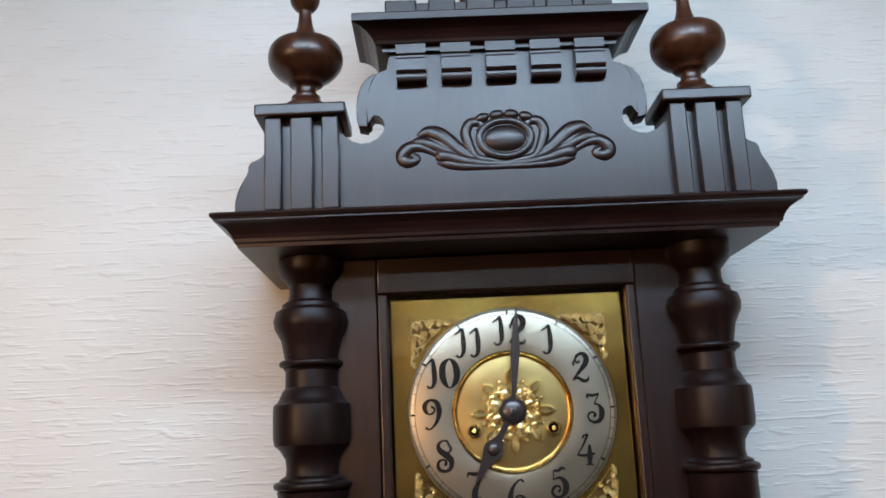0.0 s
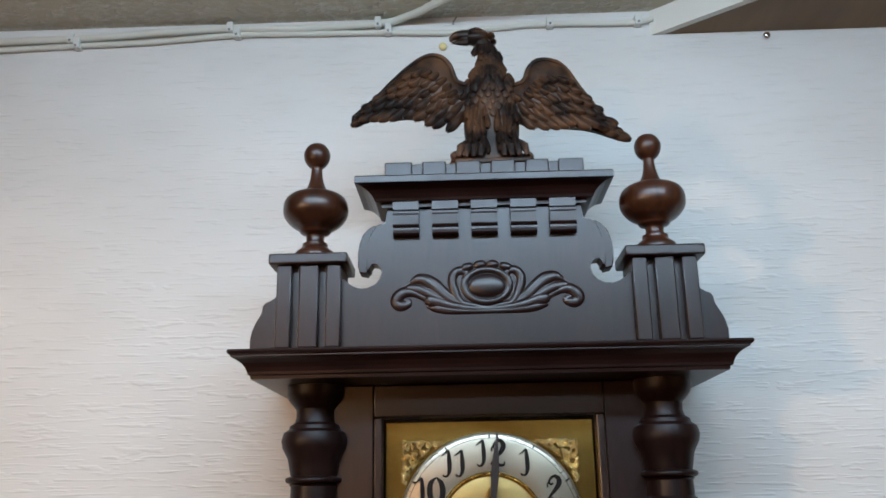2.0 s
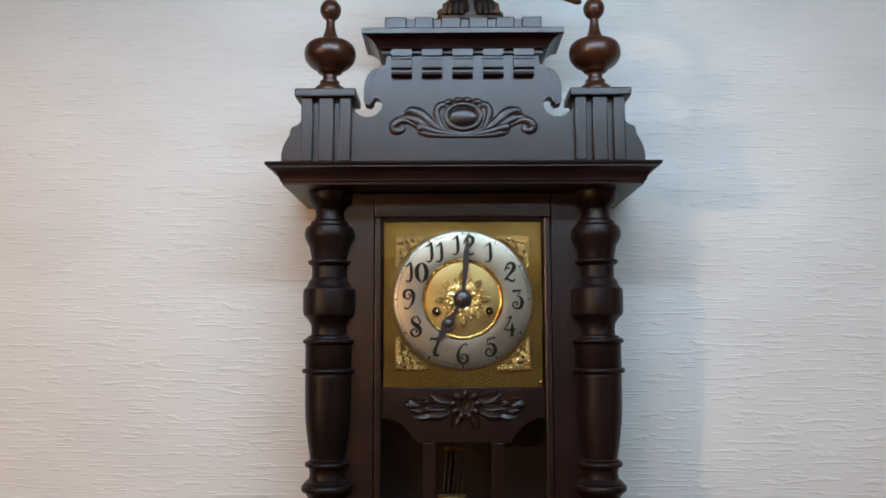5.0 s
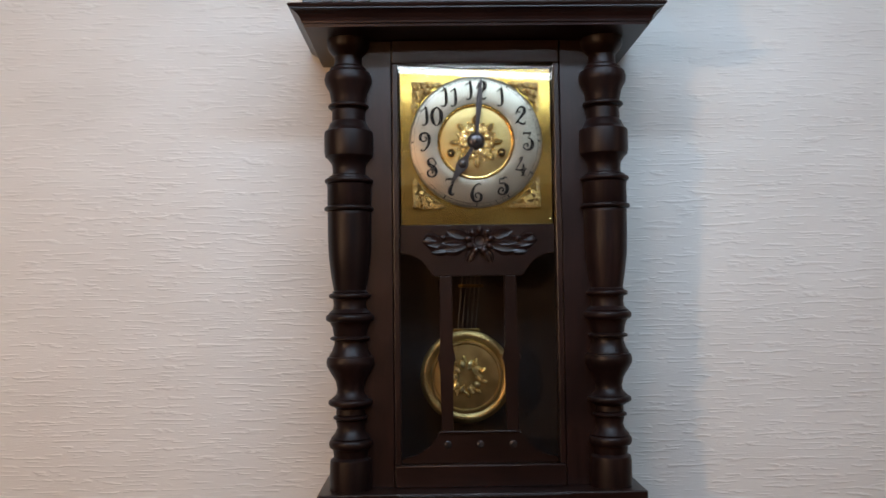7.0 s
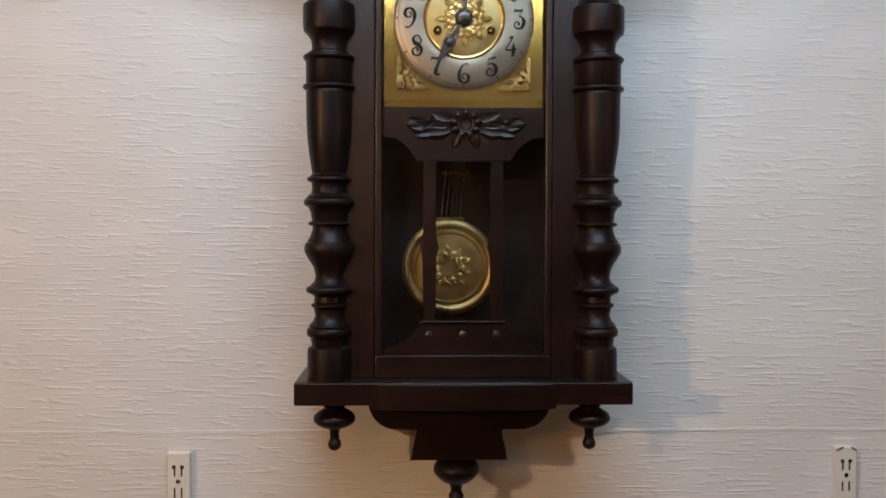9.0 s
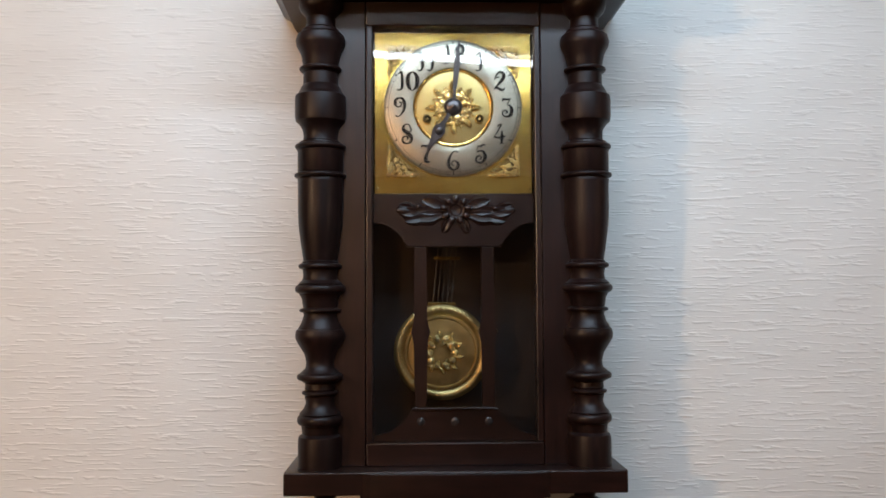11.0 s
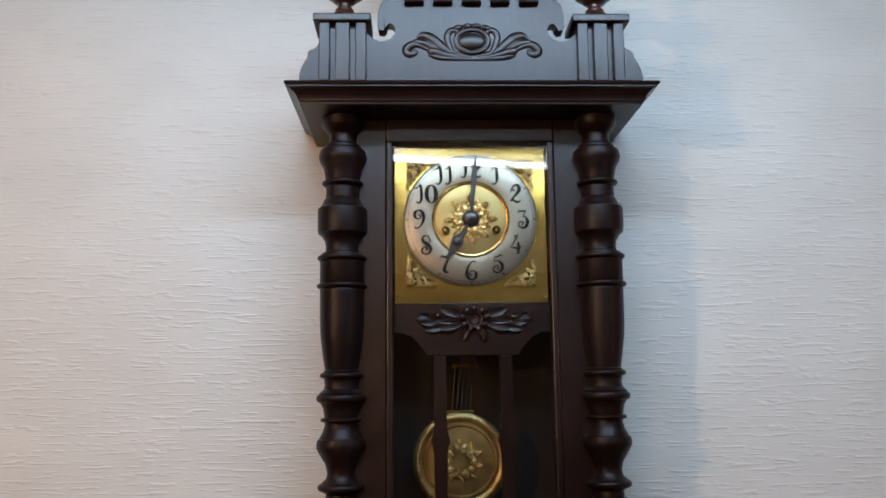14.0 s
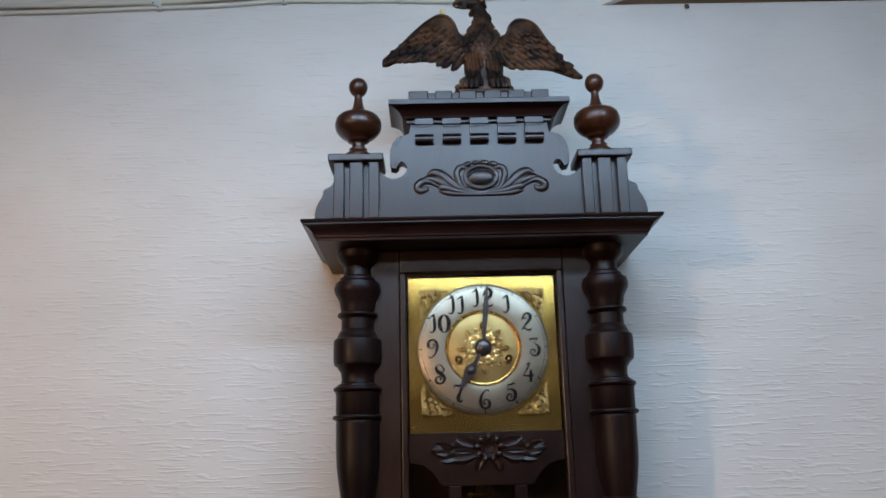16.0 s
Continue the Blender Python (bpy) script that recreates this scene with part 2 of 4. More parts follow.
def moulding(bm, profile, hx, yf, yb):
    """A moulding round a front and two sides: (outward, z) points from the bottom up."""
    rings = []
    for o, z in profile:
        rings.append([bm.verts.new(p) for p in ((-hx - o, yb, z), (-hx - o, yf - o, z), (hx + o, yf - o, z), (hx + o, yb, z))])
    for a, b in zip(rings, rings[1:]):
        for i in range(4):
            bm.faces.new((a[i], a[(i + 1) % 4], b[(i + 1) % 4], b[i]))
    bm.faces.new(rings[0])
    bm.faces.new(rings[-1])
    return bm


def tube(bm, points, radius, segs=10, flat=1.0):
    """A round bar along points; radius may be a list."""
    pts = [Vector(p) for p in points]
    rad = radius if isinstance(radius, (list, tuple)) else [radius] * len(pts)
    rings = []
    for i, p in enumerate(pts):
        d = (pts[min(i + 1, len(pts) - 1)] - pts[max(i - 1, 0)]).normalized()
        side = d.cross(Vector((0, 1, 0)))
        if side.length < 1e-4:
            side = Vector((1, 0, 0))
        side.normalize()
        up = side.cross(d).normalized()
        ring = []
        for k in range(segs):
            a = 2 * math.pi * k / segs
            ring.append(bm.verts.new(p + side * math.cos(a) * rad[i] + up * math.sin(a) * rad[i] * flat))
        rings.append(ring)
    for a, b in zip(rings, rings[1:]):
        for k in range(segs):
            bm.faces.new((a[k], a[(k + 1) % segs], b[(k + 1) % segs], b[k]))
    bm.faces.new(rings[0])
    bm.faces.new(rings[-1])
    return bm


def ball(bm, centre, sx, sy=None, sz=None, turn=0.0, seg=14, lean=0.0):
    """An egg with half sizes; turn: degrees in the front plane."""
    sy, sz = sy or sx, sz or sx
    m = Matrix.Translation(centre) @ Matrix.Rotation(radians(turn), 4, "Y") @ Matrix.Rotation(radians(lean), 4, "X") @ Matrix.Diagonal((sx, sy, sz, 1))
    bmesh.ops.create_uvsphere(bm, u_segments=seg, v_segments=max(6, seg // 2 + 1), radius=1.0, matrix=m)
    return bm


# The room.
tagged(obj("wall_north", boxed(-2.2, 2.6, WALL_Y, WALL_Y + 0.12, -0.1, 2.75), WALLPAPER, False), "white embossed wallpaper with fine horizontal creases", "wall", kind="structure")
# Unseen walls: dark boards and white band added to shape reflections and fill.
south = tagged(obj("wall_south", boxed(-2.2, 2.6, -3.72, -3.6, -0.1, 2.75), WALLPAPER, False), "unseen closing wall, white band above added dark boards", "wall", kind="structure")
under(obj("reflection_boards", boxed(-2.2, 2.6, -3.598, -3.57, 0.0, 2.36, bevel=0.004), UNSEEN_BOARD, False), south, "unseen dark boards added to darken the reflections")
tagged(obj("wall_west", boxed(-2.32, -2.2, -3.72, 0.24, -0.1, 2.75), UNSEEN_BOARD, False), "unseen closing wall kept dark to cut bounce light", "wall", kind="structure")
tagged(obj("wall_east", boxed(2.6, 2.72, -3.72, 0.24, -0.1, 2.75), UNSEEN_BOARD, False), "unseen closing wall kept dark to cut bounce light", "wall", kind="structure")
tagged(obj("floor", boxed(-2.2, 2.6, -3.6, WALL_Y, -0.1, 0.0), FLOORING, False), "brown wooden floor", "floor", kind="structure")
tagged(obj("ceiling", boxed(-2.2, 2.6, -3.6, WALL_Y, CEIL_Z, CEIL_Z + 0.1), CEILING_PAPER, False), "cream rough-textured ceiling paper", "ceiling", kind="structure")
bm = bmesh.new()
prism(bm, [(-2.2, 1.417), (2.6, 1.417), (2.6, 1.4195), (-2.2, 1.4225)], WALL_Y - 0.0012, WALL_Y + 0.01)
tagged(obj("trim", bm, WALLPAPER, False), "raised horizontal seam of the wallpaper", "seam", kind="structure")

# Lowered brown panel with a white edge under the ceiling.
panel = thing("ceiling_box", (0.6, -0.2, 2.56), "brown boxed panel with white edge board under the ceiling", "ceiling box", kind="structure")
BX0, BX1 = 0.231, 1.176
bm = bmesh.new()
low = [(BX0 + 0.004, WALL_Y), (2.0, WALL_Y), (2.0, -0.62), (BX1 + 0.004, -0.62)]
for z in (2.5415, CEIL_Z):
    bm.faces.new([bm.verts.new((x, y, z)) for x, y in low])
bm.verts.ensure_lookup_table()
for i in range(4):
    bm.faces.new([bm.verts[k] for k in (i, (i + 1) % 4, 4 + (i + 1) % 4, 4 + i)])
part("underside", bm, TIMBER, panel, "brown wooden underside", False)
bm = bmesh.new()
edge = [(BX0 - 0.012, WALL_Y), (BX0 + 0.003, WALL_Y), (BX1 + 0.003, -0.62), (BX1 - 0.012, -0.62)]
for z in (2.5405, CEIL_Z):
    bm.faces.new([bm.verts.new((x, y, z)) for x, y in edge])
bm.verts.ensure_lookup_table()
for i in range(4):
    bm.faces.new([bm.verts[k] for k in (i, (i + 1) % 4, 4 + (i + 1) % 4, 4 + i)])
part("edge_board", bm, WHITE_PAINT, panel, "white painted edge board", False)


# Lamps of the room.
def askew(bm, y, angle):
    bmesh.ops.rotate(bm, verts=bm.verts[:], cent=(0.05, y, CEIL_Z), matrix=Matrix.Rotation(radians(angle), 3, "Z"))
    return bm


def tube_lamp(y, angle):
    lamp = thing("ceiling_lamp", (0.1, y, CEIL_Z), "white ceiling fitting with one long fluorescent tube", "ceiling lamp", "")
    part("housing", askew(boxed(-0.55, 0.75, y - 0.05, y + 0.05, CEIL_Z - 0.012, CEIL_Z, bevel=0.003), y, angle), WHITE_PAINT, lamp)
    part("tube", askew(tube(bmesh.new(), [(-0.5, y, CEIL_Z - 0.036), (0.7, y, CEIL_Z - 0.036)], 0.0115, 16), y, angle), COOL_TUBE, lamp, "lit cool white tube")
    for x in (-0.52, 0.72):
        part("lamp_holder", askew(boxed(x - 0.012, x + 0.012, y - 0.018, y + 0.018, CEIL_Z - 0.060, CEIL_Z - 0.0115, bevel=0.003), y, angle), PLASTIC, lamp)


tube_lamp(-1.88, -12.0)
# Added, unseen: slim fitting and area light giving the cool wash from above.
strip = thing("ceiling_lamp", (0.05, -0.82, CEIL_Z), "unseen slim white fitting added for the cool wall wash", "ceiling lamp")
part("housing", boxed(-0.6, 0.7, -0.87, -0.77, CEIL_Z - 0.012, CEIL_Z, bevel=0.003), WHITE_PAINT, strip)
wash = bpy.data.lights.new("added_wash_light", "AREA")
wash.shape, wash.size, wash.size_y = "RECTANGLE", 1.2, 0.09
wash.energy, wash.color = WASH_POWER, (0.63, 0.82, 1.0)
new("added_wash_light", wash).matrix_world = look((0.05, -0.82, CEIL_Z - 0.045), (0.05, WALL_Y, 0.9))


def globe_lamp(x, y, z, r, wall_x, glow, rim, lift):
    """A small wall-bracket globe; its wide flat enamel shade added to block upward light."""
    lamp = thing("wall_lamp", (wall_x, y, z), "glass globe lamp with an added wide light-blocking shade", "wall lamp", "globe wall lamps")
    part("bracket", tube(bmesh.new(), [(wall_x, y, z + 0.13), (x, y, z + 0.13)], 0.012), BRASS, lamp)
    part("globe", ball(bmesh.new(), (x, y, z), r, seg=24), glow, lamp, "lit warm white globe")
    # Unseen shade, sized to keep warm light off the top of the wall.
    part("shade", spun([(z + lift, rim), (z + lift + 0.004, rim), (z + 0.10, 0.06), (z + 0.125, 0.03), (z + 0.118, 0.02), (z + 0.09, 0.05), (z + lift - 0.002, rim - 0.004)], (x, y, 0), 48), SHADE_ENAMEL, lamp, "added wide dark enamel shade that dims the upper wall")


globe_lamp(-1.83, -2.12, 2.15, 0.030, -2.2, GLOBE_L, 0.30, 0.028)
globe_lamp(2.1, -1.75, 2.0, 0.050, 2.6, GLOBE_R, 0.25, 0.022)
LX, LY, LZ = -0.66, -1.95, 2.08
hung = thing("pendant_lamp", (LX, LY, CEIL_Z), "small pendant lamp with glowing amber shade", "pendant lamp")
part("cord", tube(bmesh.new(), [(LX, LY, LZ + 0.06), (LX, LY, CEIL_Z)], 0.004, 8), BLACK, hung)
part("shade", spun([(LZ - 0.07, 0.085), (LZ + 0.07, 0.055)], (LX, LY, 0)), AMBER, hung, "glowing amber shade")

# The clock.
clock = thing("wall_clock", (0, 0.02, 1.5), "tall carved dark walnut clock hung on the wall", "wall clock")
CX, CY = 0.1665, -0.012

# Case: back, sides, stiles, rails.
part("back_panel", boxed(-0.150, 0.150, 0.098, WALL_Y, 1.5185, 2.0900), INNER_DIM, clock)
for s in (-1, 1):
    part("side_panel", boxed(*sorted((s * 0.138, s * 0.150)), 0.004, 0.0975, 1.5185, 2.0900), WOOD, clock)
    part("stile", boxed(*sorted((s * 0.1105, s * 0.152)), -0.010, 0.0035, 1.5183, 2.0985, bevel=0.0012), WOOD, clock)
door = part("door", boxed(-0.1095, 0.1095, -0.014, 0.006, 2.0675, 2.0975, bevel=0.0012), WOOD_H, clock, "glazed front door")
part("bottom_rail", boxed(-0.1095, 0.1095, -0.014, 0.006, 1.5185, 1.546, bevel=0.0012), WOOD_H, door)
for s in (-1, 1):
    part("door_stile", boxed(*sorted((s * 0.1018, s * 0.1095)), -0.014, 0.006, 1.5465, 2.067, bevel=0.0015), WOOD, door)
glass = part("glass_pane", boxed(-0.1016, 0.1016, -0.0100, -0.0075, 1.5465, 2.067), GLASS, door, "clear reflecting glass", False)
glass.visible_shadow = False

# Cornice.
cove = [(0.0, 2.0985), (0.004, 2.0985), (0.0045, 2.1015), (0.0065, 2.1025), (0.007, 2.105), (0.0085, 2.1085), (0.0115, 2.1125), (0.016, 2.1158), (0.0195, 2.1172), (0.0195, 2.1185), (0.0215, 2.1195), (0.0225, 2.1215), (0.0215, 2.1235), (0.0, 2.1238)]
part("cornice", moulding(bmesh.new(), cove, 0.2110, -0.0690, WALL_Y), WOOD_H, clock)

# Columns.
upper = [(2.0986, .027), (2.090, .0272), (2.0845, .0250), (2.076, .0178), (2.069, .0176), (2.0635, .0188), (2.0605, .0235), (2.0572, .0242), (2.0540, .0292), (2.0465, .0312), (2.0400, .0300), (2.030, .0246), (2.020, .0228), (2.0132, .0228), (2.0122, .0258), (2.0092, .0262), (2.0067, .0232), (2.005, .0212), (1.991, .0215), (1.988, .0240), (1.983, .0262), (1.9795, .0280), (1.9770, .0312), (1.972, .0317), (1.951, .0317), (1.945, .0307), (1.941, .0262), (1.934, .0217), (1.926, .0209), (1.921, .0216), (1.9185, .0262), (1.9165, .0270), (1.9155, .0305), (1.9115, .0310), (1.9085, .0288), (1.906, .0281), (1.882, .0281), (1.8805, .0300), (1.8765, .0318), (1.8735, .0300), (1.8715, .0281)]
lower = [(1.868, .0278), (1.836, .0276), (1.815, .0267), (1.802, .0252), (1.788, .0233), (1.7715, .0206), (1.7695, .0225), (1.7665, .0262), (1.7622, .0264), (1.7590, .0215), (1.7535, .0207), (1.7475, .0218), (1.7425, .0275), (1.7362, .0305), (1.7310, .0265), (1.724, .0224), (1.7172, .0215), (1.7125, .0235), (1.7098, .0250), (1.7070, .0228), (1.7035, .0200), (1.694, .0233), (1.6895, .0262), (1.6868, .0268), (1.6862, .0290), (1.681, .0304), (1.6752, .0302), (1.669, .0270), (1.656, .0190), (1.6457, .0167), (1.6388, .0180), (1.6333, .0240), (1.6284, .0277), (1.6244, .0222), (1.6200, .0178), (1.6135, .0184), (1.6090, .0213), (1.6050, .0188), (1.5970, .0170), (1.5903, .0195), (1.5835, .0252), (1.5764, .0273), (1.5708, .0252), (1.5660, .0224), (1.5592, .0215), (1.5560, .0258), (1.5510, .0267), (1.5182, .0267)]
def ringed(profile, rings):
    """Adds crisp turned beads, (height, radius, half thickness), to a column's profile."""
    out = [p for p in profile if not any(abs(p[0] - z) < h * 1.15 for z, r, h in rings)]
    for z, r, h in rings:
        out += [(z + h * 1.1, r - 0.0048), (z + h, r - 0.0030), (z + h * 0.7, r - 0.0009), (z + h * 0.3, r), (z - h * 0.3, r), (z - h * 0.7, r - 0.0009), (z - h, r - 0.0030), (z - h * 1.1, r - 0.0048)]
    return sorted(out, reverse=True)


BEADS = [(2.0107, .0264, .0030), (1.8770, .0320, .0032), (1.9130, .0314, .0034), (1.7645, .0268, .0034), (1.7362, .0308, .0050), (1.7100, .0254, .0027), (1.6284, .0282, .0042), (1.6090, .0220, .0027), (1.5760, .0276, .0060)]
turned_column = ringed(upper + lower, BEADS)
for s in (-1, 1):
    part("column", spun(turned_column, (s * CX, CY, 0), 48), WOOD_T, clock, "turned column with rings and bulges")

# Base shelf, serpentine front, bracket and drops.
part("base_shelf", boxed(-0.2058, 0.2058, -0.0470, WALL_Y, 1.4905, 1.5180, bevel=0.0016), WOOD_H, clock)
bm = bmesh.new()
rows = 24
front, back = [], []
for z in (1.4865, 1.5165):
    for i in range(rows + 1):
        x = -0.112 + 0.224 * i / rows
        y = -0.0475 - 0.0135 * (math.sin(math.pi * i / rows) ** 0.5)
        front.append(bm.verts.new((x, y, z)))
        back.append(bm.verts.new((x, -0.03, z)))
n = rows + 1
for i in range(rows):
    bm.faces.new((front[i], front[i + 1], front[n + i + 1], front[n + i]))
    bm.faces.new((back[i], back[i + 1], back[n + i + 1], back[n + i]))
    bm.faces.new((front[i], front[i + 1], back[i + 1], back[i]))
    bm.faces.new((front[n + i], front[n + i + 1], back[n + i + 1], back[n + i]))
for a in (0, rows):
    bm.faces.new((front[a], front[n + a], back[n + a], back[a]))
part("bowed_apron", bm, WOOD_H, clock, "bowed front moulding of the base")
prof = [(-0.118 + 0.034 * (1 - math.cos(a * math.pi / 16)), 1.4903 - 0.036 * math.sin(a * math.pi / 16)) for a in range(9)]
part("bracket", prism(bmesh.new(), prof + [(-x - 0.008, z) for x, z in prof[::-1]], -0.018, WALL_Y, bevel=0.002), WOOD_H, clock)
part("pendant_block", prism(bmesh.new(), [(-0.058, 1.4535), (-0.061, 1.425), (-0.066, 1.4115), (0.058, 1.4115), (0.053, 1.425), (0.050, 1.4535)], -0.004, WALL_Y, bevel=0.002), WOOD_H, clock)
knob = smooth_profile([(1.411, .013), (1.407, .016), (1.402, .024), (1.393, .0295), (1.384, .028), (1.375, .019), (1.370, .010), (1.362, .007), (1.355, .010), (1.349, .008), (1.346, .001)])
part("pendant_knob", spun(knob, (-0.0055, 0.035, 0)), WOOD_T, clock)
drop = smooth_profile([(1.4925, .0145), (1.489, .0145), (1.485, .0135), (1.481, .012), (1.4785, .0165), (1.474, .0225), (1.4685, .0246), (1.463, .0220), (1.4585, .0150), (1.456, .0075), (1.450, .0055), (1.443, .0055), (1.440, .0070), (1.4355, .0078), (1.431, .0062), (1.4275, .0008)])
for s in (-1, 1):
    part("drop_finial", spun([(z - 0.0018, r * 1.06) for z, r in drop], (s * 0.1602, -0.008, 0), 32), WOOD_T, clock, "turned drop under the base")

# Crest: panel with ears, pilasters, upper cornice.
def crest_half():
    pts = [(0.1335, 2.1236), (0.1335, 2.188), (0.1300, 2.1885), (0.1278, 2.1840), (0.1225, 2.1800), (0.1160, 2.1778), (0.1085, 2.1782), (0.1015, 2.1815), (0.0968, 2.1870), (0.0950, 2.1930), (0.0965, 2.1990), (0.1005, 2.2025), (0.1050, 2.2030), (0.1068, 2.2005), (0.1072, 2.1968), (0.1098, 2.1952), (0.1100, 2.2100), (0.1090, 2.2200), (0.1066, 2.2300), (0.1030, 2.2365), (0.0990, 2.2400), (0.0920, 2.2405), (0.0910, 2.2546)]
    return pts


half = crest_half()
part("crest_panel", prism(bmesh.new(), half + [(-x, z) for x, z in half[::-1]], -0.080, -0.058, bevel=0.0008), WOOD, clock, "fretted crest board with eared top")
ear_pts = [(0.1099, 2.1940), (0.1172, 2.1955), (0.1186, 2.2010), (0.1188, 2.2120), (0.1176, 2.2220), (0.1146, 2.2310), (0.1096, 2.2372), (0.1040, 2.2404), (0.0992, 2.2399), (0.1031, 2.2364), (0.1067, 2.2300), (0.1091, 2.2200), (0.1101, 2.2100)]
for s in (-1, 1):
    part("ear_roll", prism(bmesh.new(), [(s * x, z) for x, z in ear_pts], -0.0745, -0.056, bevel=0.0008), WOOD, clock)
wing_pts = [(0.1870, 2.1238), (0.2170, 2.1238), (0.2168, 2.1340), (0.2152, 2.1430), (0.2120, 2.1505), (0.2078, 2.1550), (0.2064, 2.1572), (0.2064, 2.1650), (0.2040, 2.1684), (0.1995, 2.1698), (0.1950, 2.1712), (0.1928, 2.1745), (0.1915, 2.1830), (0.1870, 2.1900)]
for s in (-1, 1):
    part("side_scroll", prism(bmesh.new(), [(s * x, z) for x, z in wing_pts], -0.075, -0.058, bevel=0.001), WOOD, clock)
    x0, x1 = 0.1325, 0.1912
    pil = part("pilaster", boxed(*sorted((s * x0, s * x1)), -0.080, -0.040, 2.1238, 2.2000), WOOD, clock)
    w = (x1 - x0) / 5
    for a, b in ((0.0, 1.15), (1.75, 3.25), (3.85, 5.0)):
        part("flute_rib", boxed(*sorted((s * (x0 + a * w), s * (x0 + b * w))), -0.0885, -0.0795, 2.1238, 2.2000, bevel=0.0012), WOOD, pil)
    part("pilaster_cap", boxed(*sorted((s * 0.1262, s * 0.1985)), -0.0935, -0.034, 2.2002, 2.2105, bevel=0.0018), WOOD_H, pil)
fin = smooth_profile([(2.2105, .0190), (2.2150, .0195), (2.2190, .0180), (2.2225, .0135), (2.2250, .0120), (2.2275, .0118), (2.2285, .0090), (2.2330, .0085), (2.2360, .0095), (2.2380, .0140), (2.2410, .0160), (2.2460, .0235), (2.2540, .0298), (2.2620, .0312), (2.2690, .0300), (2.2740, .0265), (2.2775, .0200), (2.2795, .0130), (2.2830, .0098), (2.2900, .0070), (2.2980, .0056), (2.3045, .0054), (2.3060, .0072), (2.3100, .0107), (2.3150, .0125), (2.3200, .0127), (2.3250, .0108), (2.3290, .0068), (2.3308, .0010)], 3)
for s in (-1, 1):
    part("finial", spun(fin, (s * 0.1615, -0.0610, 0), 40), FINIAL_WOOD, clock, "turned brown finial with ball tip")
top = [(0.0, 2.2545), (0.0010, 2.2545), (0.0012, 2.2580), (0.0060, 2.2584), (0.0070, 2.2590), (0.0078, 2.2612), (0.0100, 2.2646), (0.0135, 2.2678), (0.0180, 2.2702), (0.0228, 2.2712), (0.0240, 2.2718), (0.0240, 2.2774), (0.0230, 2.2786), (0.0, 2.2788)]
part("upper_cornice", moulding(bmesh.new(), top, 0.0945, -0.084, -0.030), WOOD_H, clock)
prof = [(-0.0795, 2.2594), (-0.0890, 2.2594), (-0.0898, 2.2585), (-0.0898, 2.2506), (-0.0874, 2.2496), (-0.0874, 2.2476), (-0.0900, 2.2468), (-0.0910, 2.2450), (-0.0908, 2.2360), (-0.0896, 2.2342), (-0.0874, 2.2334), (-0.0874, 2.2312), (-0.0885, 2.2304), (-0.0890, 2.2282), (-0.0880, 2.2268), (-0.0795, 2.2262)]
for k in range(5):
    x = -0.0726 + 0.0363 * k
    bm = bmesh.new()
    a = [bm.verts.new((x - 0.0121, y, z)) for y, z in prof]
    b = [bm.verts.new((x + 0.0121, y, z)) for y, z in prof]
    bm.faces.new(a)
    bm.faces.new(b[::-1])
    for i in range(len(prof)):
        j = (i + 1) % len(prof)
        bm.faces.new((a[i], a[j], b[j], b[i]))
    part("corbel_block", bm, WOOD_H, clock, "", False)
part("gallery_rail", boxed(-0.0925, 0.0925, -0.0855, -0.040, 2.2788, 2.2968, bevel=0.001), WOOD_H, clock)
cuts = [-0.0925, -0.0665, -0.0570, -0.0345, -0.0255, -0.0020, 0.0075, 0.0305, 0.0400, 0.0620, 0.0710, 0.0945]
for k in range(6):
    a, b = cuts[2 * k], cuts[2 * k + 1]
    part("gallery_block", boxed(a, b, -0.090, -0.0775, 2.2788, 2.2978, bevel=0.0014), WOOD_H, clock)

# Dial.
ZC = 1.965
plate = boxed(-0.0996, 0.0996, 0.0005, 0.003, 1.8560, 2.0634, bevel=0.0004)
for v in plate.verts:
    v.co.y += 0.0016 + (v.co.z - 1.964) * 0.013
dial = part("dial_plate", plate, BRASS_PLATE, clock, "square polished brass dial plate")


def turned(profile):
    return lathe(bmesh.new(), profile, (0, 0, ZC), 96, "y")


part("chapter_ring", turned([(0.0006, 0.0877), (-0.0016, 0.0876), (-0.0024, 0.0868), (-0.0030, 0.0855), (-0.0040, 0.080), (-0.0050, 0.070), (-0.0054, 0.060), (-0.0052, 0.052), (-0.0046, 0.049), (0.0004, 0.0485)]), SILVER, dial, "silvered domed chapter ring with black numerals")
part("inner_rim", turned([(0.0004, 0.0510), (-0.0060, 0.0508), (-0.0066, 0.0498), (-0.0060, 0.0488), (-0.0050, 0.0484), (-0.0058, 0.0478), (-0.0056, 0.0468), (-0.0042, 0.0461), (-0.0030, 0.0458), (0.0004, 0.0450)]), BRASS, dial)
part("centre_disc", turned([(0.0004, 0.0462), (-0.0038, 0.0460), (-0.0040, 0.045), (-0.0046, 0.030), (-0.0048, 0.004)]), BRASS_CENTRE, dial, "matt brass centre")


def on_ring(r):
    """Depth of the ring's face at a radius."""
    table = [(0.049, -0.0046), (0.052, -0.0052), (0.060, -0.0054), (0.070, -0.0050), (0.080, -0.0040), (0.0855, -0.0030), (0.0868, -0.0024)]
    for (a, p), (b, q) in zip(table, table[1:]):
        if r <= b:
            return p + (q - p) * (r - a) / (b - a)
    return -0.002


